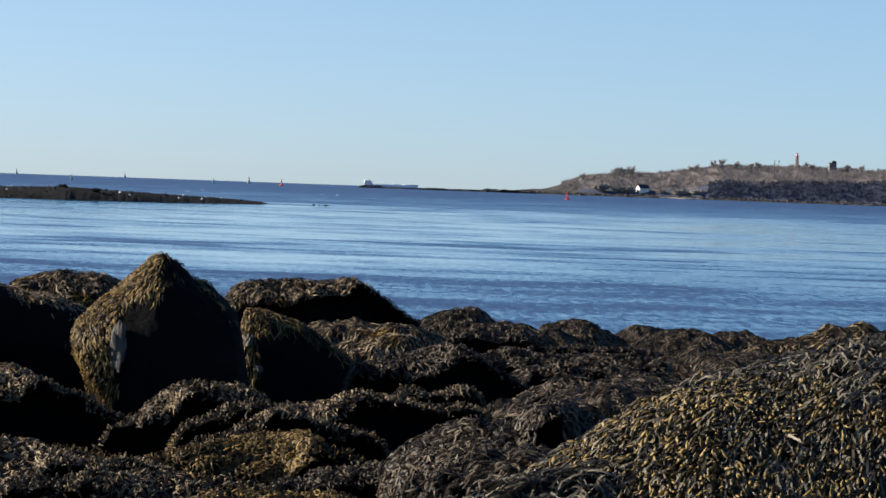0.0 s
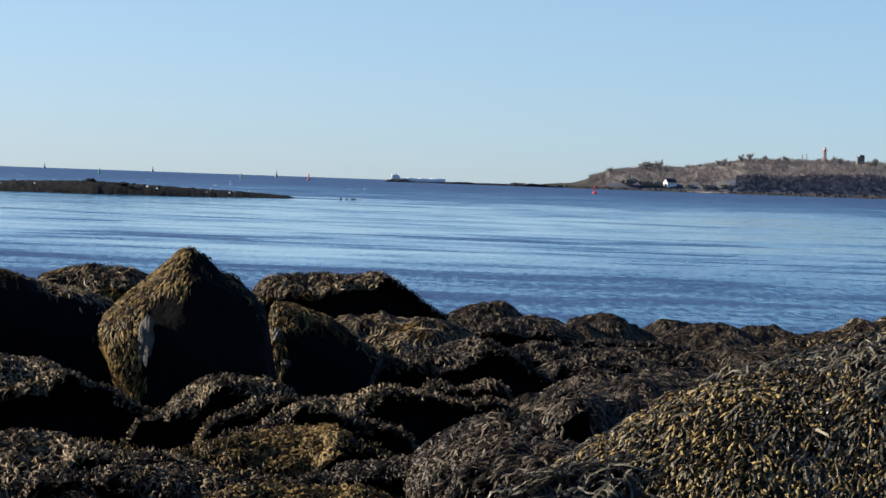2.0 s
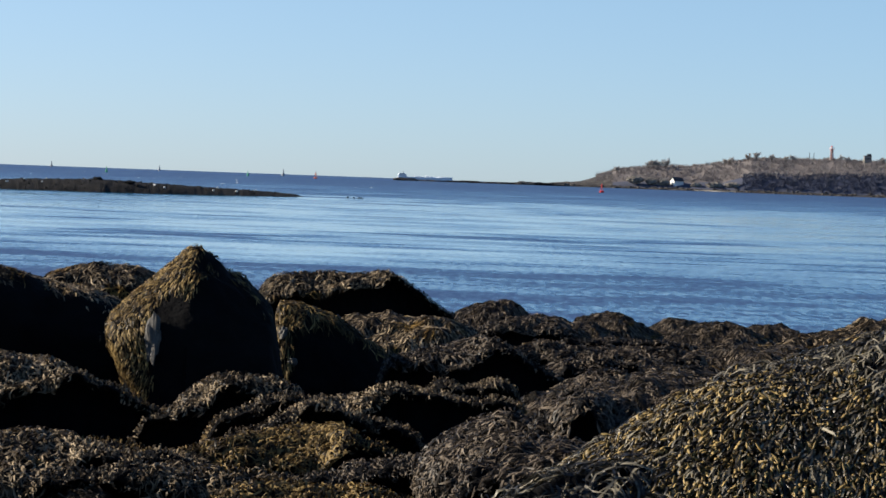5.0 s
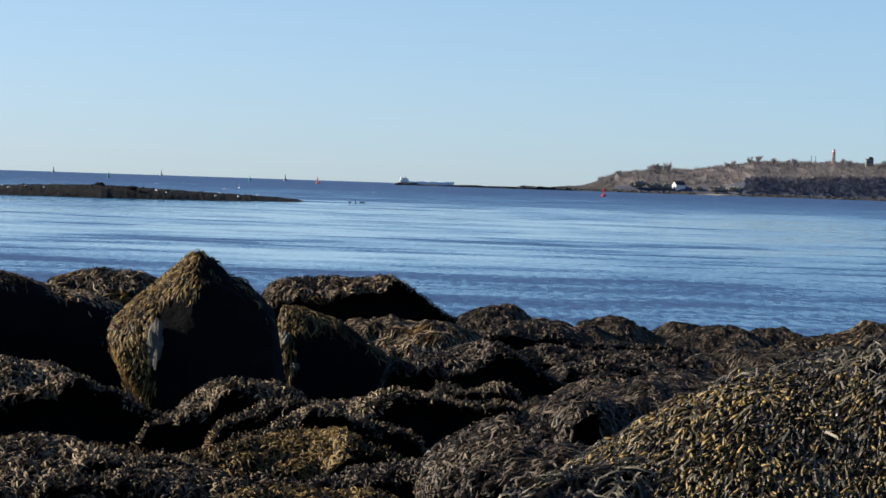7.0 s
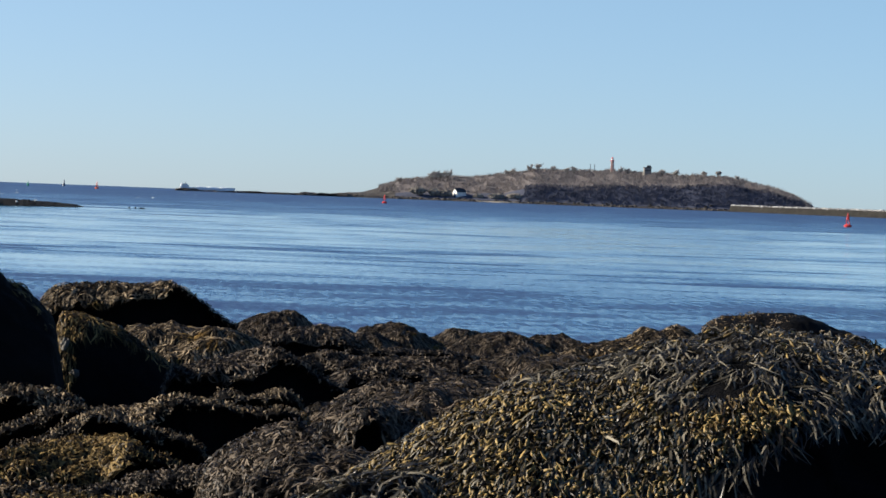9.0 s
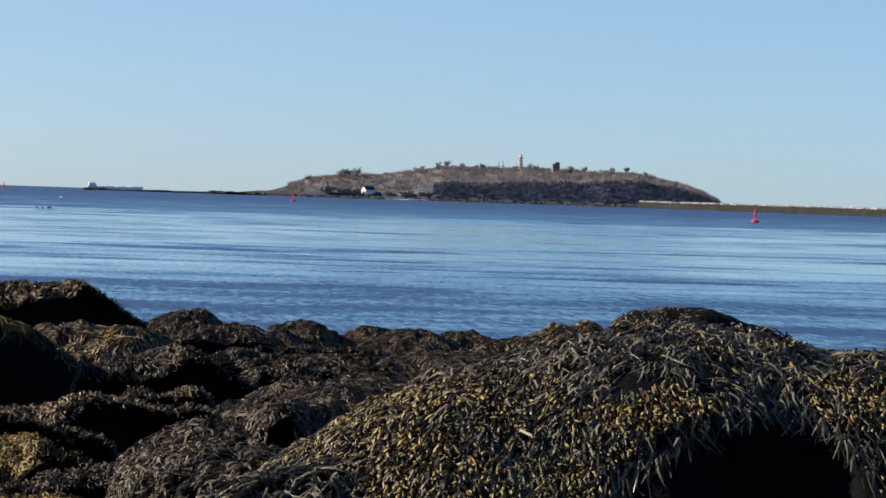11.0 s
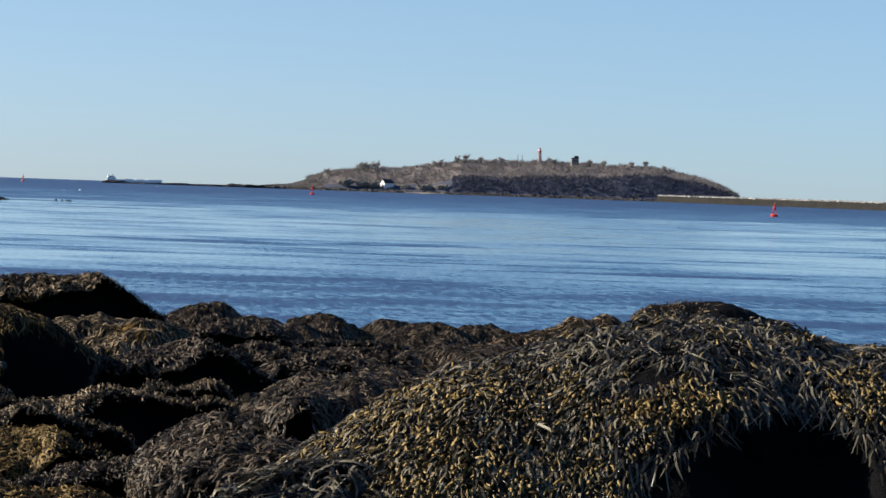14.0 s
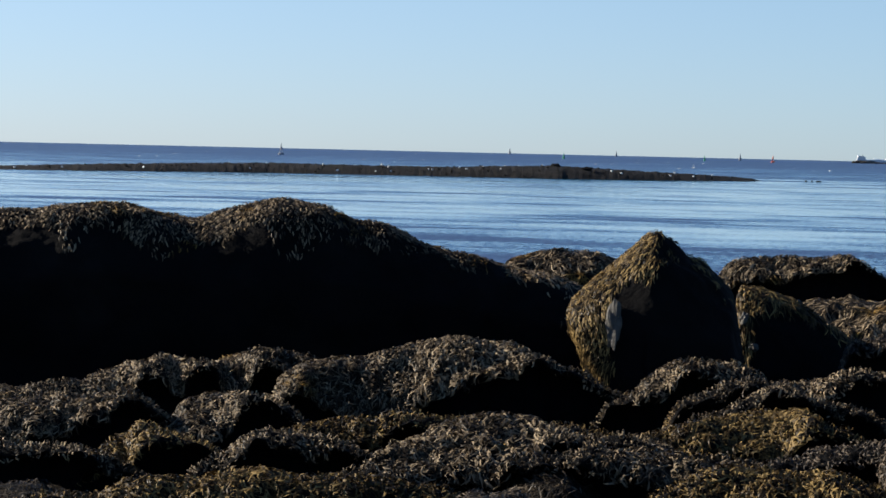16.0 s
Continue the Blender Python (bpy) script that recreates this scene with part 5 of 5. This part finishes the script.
def breakwater():
    """A long rubble mound: pale dry stone along the crest, dark weed below the tide line."""
    n, verts = 150, []
    section = ((-11, -2.0), (-8, 0.2), (-6, 2.2), (-4, 4.6), (-2.5, 6.6), (2.5, 6.8), (7, 3.0), (11, -2.0))
    for i in range(n + 1):
        s = i / n
        x0, y0 = bearing(10.9 + 8.6 * s, 2905 - 900 * s ** 0.9)
        for b, z in section:
            j = noise.noise((s * 140, b, 1.0))
            verts.append((x0 + b * 0.4 + j * 0.8, y0 + b + j, z + 0.7 * j))
    m = len(section)
    quads = [(i * m + j, (i + 1) * m + j, (i + 1) * m + j + 1, i * m + j + 1) for i in range(n) for j in range(m - 1)]
    home = thing("breakwater", *bearing(14, 2500), 0, "long stone breakwater, pale rubble on top and dark weed below", "breakwater")
    shift = np.array((*bearing(14, 2500), 0))
    body = new("weedy_flank", quads_mesh("weedy_flank", np.array(verts) - shift, quads, BREAK_WEED, False))
    body.parent = home
    tagged(body, "dark weed-covered lower flank")
    rng = np.random.default_rng(9)
    places, sizes = [], []
    for _ in range(2600):
        s = rng.uniform(0, 1)
        x0, y0 = bearing(10.9 + 8.6 * s, 2905 - 900 * s ** 0.9)
        b = rng.uniform(-2.4, 3.0)
        z = float(np.interp(b, [q[0] for q in section], [q[1] for q in section]))
        places.append((x0 + b * 0.4 - shift[0], y0 + b - shift[1], z + rng.uniform(-0.2, 0.5)))
        sizes.append(rng.uniform(0.5, 1.25))
    stones = new("rubble", lump_mesh("rubble", places, sizes, 0.75, RUBBLE, 10, 1, 0.2))
    stones.parent = home
    tagged(stones, "pale tumbled armour stones", kind="stuff")


BREAK_WEED = make_earth("breakwater_weed", (0.011, 0.0108, 0.0105), (0.019, 0.0183, 0.0168), (0.034, 0.032, 0.028), 0.2, 0.5)
breakwater()

# ---- reef ----
REEF_AT = (-23, -19.4, -17, -13.6, -12, -9.7, -8.3, -7.4, -6.0, -4.2, -3.2, -2.9)
REEF_UP = (0.2, 0.5, 1.15, 1.75, 1.65, 1.7, 2.15, 2.35, 1.8, 1.1, 0.5, -0.3)
REEF_D = (430, 440, 452, 478, 480, 485, 487, 488, 496, 513, 527, 535)


def reef_height(az, back):
    top = float(np.interp(az, REEF_AT, REEF_UP))
    n = noise.fractal((az * 9, back * 0.25, 4.0), 0.8, 2.1, 5)
    s = back / 14 - 1
    return (top + 0.4) * max(-1.5, 1 - s * s) - 0.4 + 0.16 * n * min(1, top)


def build_reef():
    azs, backs = np.arange(-23, -2.85, 0.03), np.linspace(-4, 32, 19)
    verts = [(*bearing(a, float(np.interp(a, REEF_AT, REEF_D)) + b), reef_height(a, b)) for a in azs for b in backs]
    n = len(backs)
    quads = [(i * n + j, (i + 1) * n + j, (i + 1) * n + j + 1, i * n + j + 1) for i in range(len(azs) - 1) for j in range(n - 1)]
    tagged(new("reef", quads_mesh("reef", verts, quads, REEF_ROCK)), "long low dark reef bared by the tide", "reef", kind="structure")
    rng = np.random.default_rng(21)
    # the white lumps of the second row stand in for gulls
    for name, count, low, high, mat, label, seed in (("reef_stones", 240, 0.1, 0.22, REEF_ROCK, "dark loose stones on the reef", 22),
                                                     ("gull_specks", 34, 0.16, 0.28, WHITE_PAINT, "small white lumps standing in for gulls along the reef", 23)):
        places, sizes = [], []
        while len(places) < count:
            az, back = rng.uniform(-19.8, -3.1), rng.uniform(0, 14)
            z = reef_height(az, back)
            if z < 0.05:
                continue
            s = rng.uniform(low, high)
            places.append((*bearing(az, float(np.interp(az, REEF_AT, REEF_D)) + back), z + s * 0.3))
            sizes.append(s)
        tagged(new(name, lump_mesh(name, places, sizes, 0.8, mat, seed, 1, 0.25)), label, "stones", kind="stuff")


build_reef()
rng = np.random.default_rng(33)
flecks = [(*bearing(rng.uniform(-19, 1.5), d), 0.05) for d in np.exp(rng.uniform(math.log(900), math.log(2600), 55))]
tagged(new("whitecaps", lump_mesh("whitecaps", flecks, rng.uniform(0.3, 0.8, len(flecks)), 0.22, WHITE_PAINT, 34, 1, 0.3)), "small white foam crests out beyond the reef", "foam", kind="stuff")
outcrop(-7.42, 500, 2.1, 0.9, 0.7, "square-topped boulder on the reef's crest", REEF_ROCK, 31)
outcrop(-6.75, 500, 1.9, 0.9, 0.4, "rounded boulder on the reef's crest", REEF_ROCK, 32)
outcrop(-2.05, 545, 0.0, 0.25, 0.3, "small dark rock awash off the reef", REEF_ROCK, 33)
outcrop(-1.92, 545, 0.0, 0.2, 0.3, "small dark rock awash off the reef", REEF_ROCK, 34)
outcrop(-1.78, 546, 0.0, 0.6, 0.25, "small dark rock awash off the reef", REEF_ROCK, 35)


# ---- buoys and ship ----
def lattice_buoy(az, d, tall, body, label):
    """A lit buoy: round float, four-legged lattice, panels for the daymark, lantern on top."""
    home = thing("buoy", *bearing(az, d), 0, label, "buoy", "channel buoys")
    w = tall * 0.27
    bm = shape(cone, 0, 0, -0.3, w * 0.9, w, 0.3 + tall * 0.12, 20)
    cone(bm, 0, 0, tall * 0.12, w, w * 0.6, tall * 0.07, 20)
    part("float", bm, body, home)
    for k in range(4):
        a = k * math.pi / 2 + 0.4
        c, s = math.cos(a), math.sin(a)
        part("leg", shape(rod, (w * 0.6 * c, w * 0.6 * s, tall * 0.17), (w * 0.2 * c, w * 0.2 * s, tall * 0.8), 0.07), body, home)
        c2, s2 = math.cos(a + math.pi / 2), math.sin(a + math.pi / 2)
        part("brace", shape(rod, (w * 0.48 * c, w * 0.48 * s, tall * 0.36), (w * 0.36 * c2, w * 0.36 * s2, tall * 0.55), 0.05), body, home)
    part("daymark", shape(cone, 0, 0, tall * 0.5, w * 0.42, w * 0.3, tall * 0.22, 8), body, home)
    part("platform", shape(cone, 0, 0, tall * 0.79, w * 0.3, w * 0.3, 0.1, 12), body, home)
    part("lantern", shape(cone, 0, 0, tall * 0.81, w * 0.13, w * 0.1, tall * 0.15, 10), body, home)
    return home


def spar_buoy(az, d, tall, body, label):
    """A can buoy with a short mast."""
    home = thing("buoy", *bearing(az, d), 0, label, "buoy", "channel buoys")
    part("float", shape(cone, 0, 0, -0.4, tall * 0.22, tall * 0.2, 0.4 + tall * 0.35, 16), body, home)
    part("tower", shape(cone, 0, 0, tall * 0.35, tall * 0.13, tall * 0.07, tall * 0.5, 8), body, home)
    part("lantern", shape(cone, 0, 0, tall * 0.85, tall * 0.05, tall * 0.04, tall * 0.15, 8), body, home)
    return home


lattice_buoy(3.43, 1400, 5.0, RED_PAINT, "red lattice channel buoy afloat off the island")
lattice_buoy(13.40, 860, 4.7, RED_PAINT, "bright red lattice channel buoy off the breakwater")
lattice_buoy(-13.36, 1430, 6.3, HAZE_GREY_PAINT, "grey lattice bell buoy beyond the reef")
lattice_buoy(-2.76, 2280, 6.2, ORANGE_PAINT, "orange-red lattice buoy far out")
spar_buoy(-3.46, 2900, 7.5, HAZE_GREY_PAINT, "grey spar buoy far out on the horizon")
spar_buoy(-8.42, 3600, 8.0, HAZE_GREY_PAINT, "grey spar buoy far out on the horizon")
spar_buoy(-6.12, 3800, 8.0, HAZE_GREY_PAINT, "grey spar buoy far out on the horizon")
spar_buoy(-7.25, 1900, 4.2, GREEN_PAINT, "green can buoy beyond the reef")
spar_buoy(-4.22, 2300, 4.4, GREEN_PAINT, "pale green can buoy beyond the reef")
spar_buoy(-0.7, 3400, 4.5, HAZE_GREY_PAINT, "grey spar buoy far out on the horizon")


def ship(az, d):
    home = thing("ship", *bearing(az, d), 0, "long pale cargo ship with a white deckhouse on the horizon", "ship")
    bm = bmesh.new()
    half, beam, deck = 46.0, 7.5, 5.2
    outline = [(-half, 0.7), (-half + 3, 0.95), (-20, 1.0), (25, 1.0), (half - 9, 0.75), (half - 3, 0.35), (half + 1, 0.03)]
    rings = []
    for z, k in ((-1.0, 0.86), (deck, 1.0)):
        ring = [bm.verts.new((x + (2 if z > 0 and x > 40 else 0), -beam * w * k, z + (1.6 if z > 0 and x > 36 else 0))) for x, w in outline]
        ring += [bm.verts.new((x + (2 if z > 0 and x > 40 else 0), beam * w * k, z + (1.6 if z > 0 and x > 36 else 0))) for x, w in outline[::-1]]
        rings.append(ring)
    bm.faces.new(rings[1])
    bm.faces.new(rings[0][::-1])
    for k in range(len(rings[0])):
        j = (k + 1) % len(rings[0])
        bm.faces.new((rings[0][k], rings[0][j], rings[1][j], rings[1][k]))
    bmesh.ops.recalc_face_normals(bm, faces=bm.faces)
    part("hull", bm, HAZY_SHIP_GREY, home, "blue-grey hull, paled by haze in its paint")
    bm = shape(box, -36, 0, 8.0, 13, 13, 5.6)
    box(bm, -36.5, 0, 12.0, 9, 14, 2.6)
    part("deckhouse", bm, WHITE_PAINT, home, "white deckhouse")
    part("funnel", shape(cone, -42, 0, 8, 1.6, 1.3, 6.5, 12), HAZY_SHIP_GREY, home)
    part("mast", shape(cone, -35, 0, 13, 0.5, 0.2, 5, 8), DARK_PAINT, home)
    for x in (-16, 4, 24):
        crane = part("crane", shape(cone, x, 0, deck, 0.9, 0.6, 3.2, 8), HAZY_SHIP_GREY, home)
        part("jib", shape(rod, (x, 0, deck + 3), (x + 11, 0, deck + 1.2), 0.35), HAZY_SHIP_GREY, crane)
    for x in (-7, 13, 33):
        part("hatch", shape(box, x, 0, deck + 0.5, 13, 10, 1.3), HAZY_SHIP_GREY, home)
    return home


ship(-0.42, 4500).scale = (1, 1, 0.72)
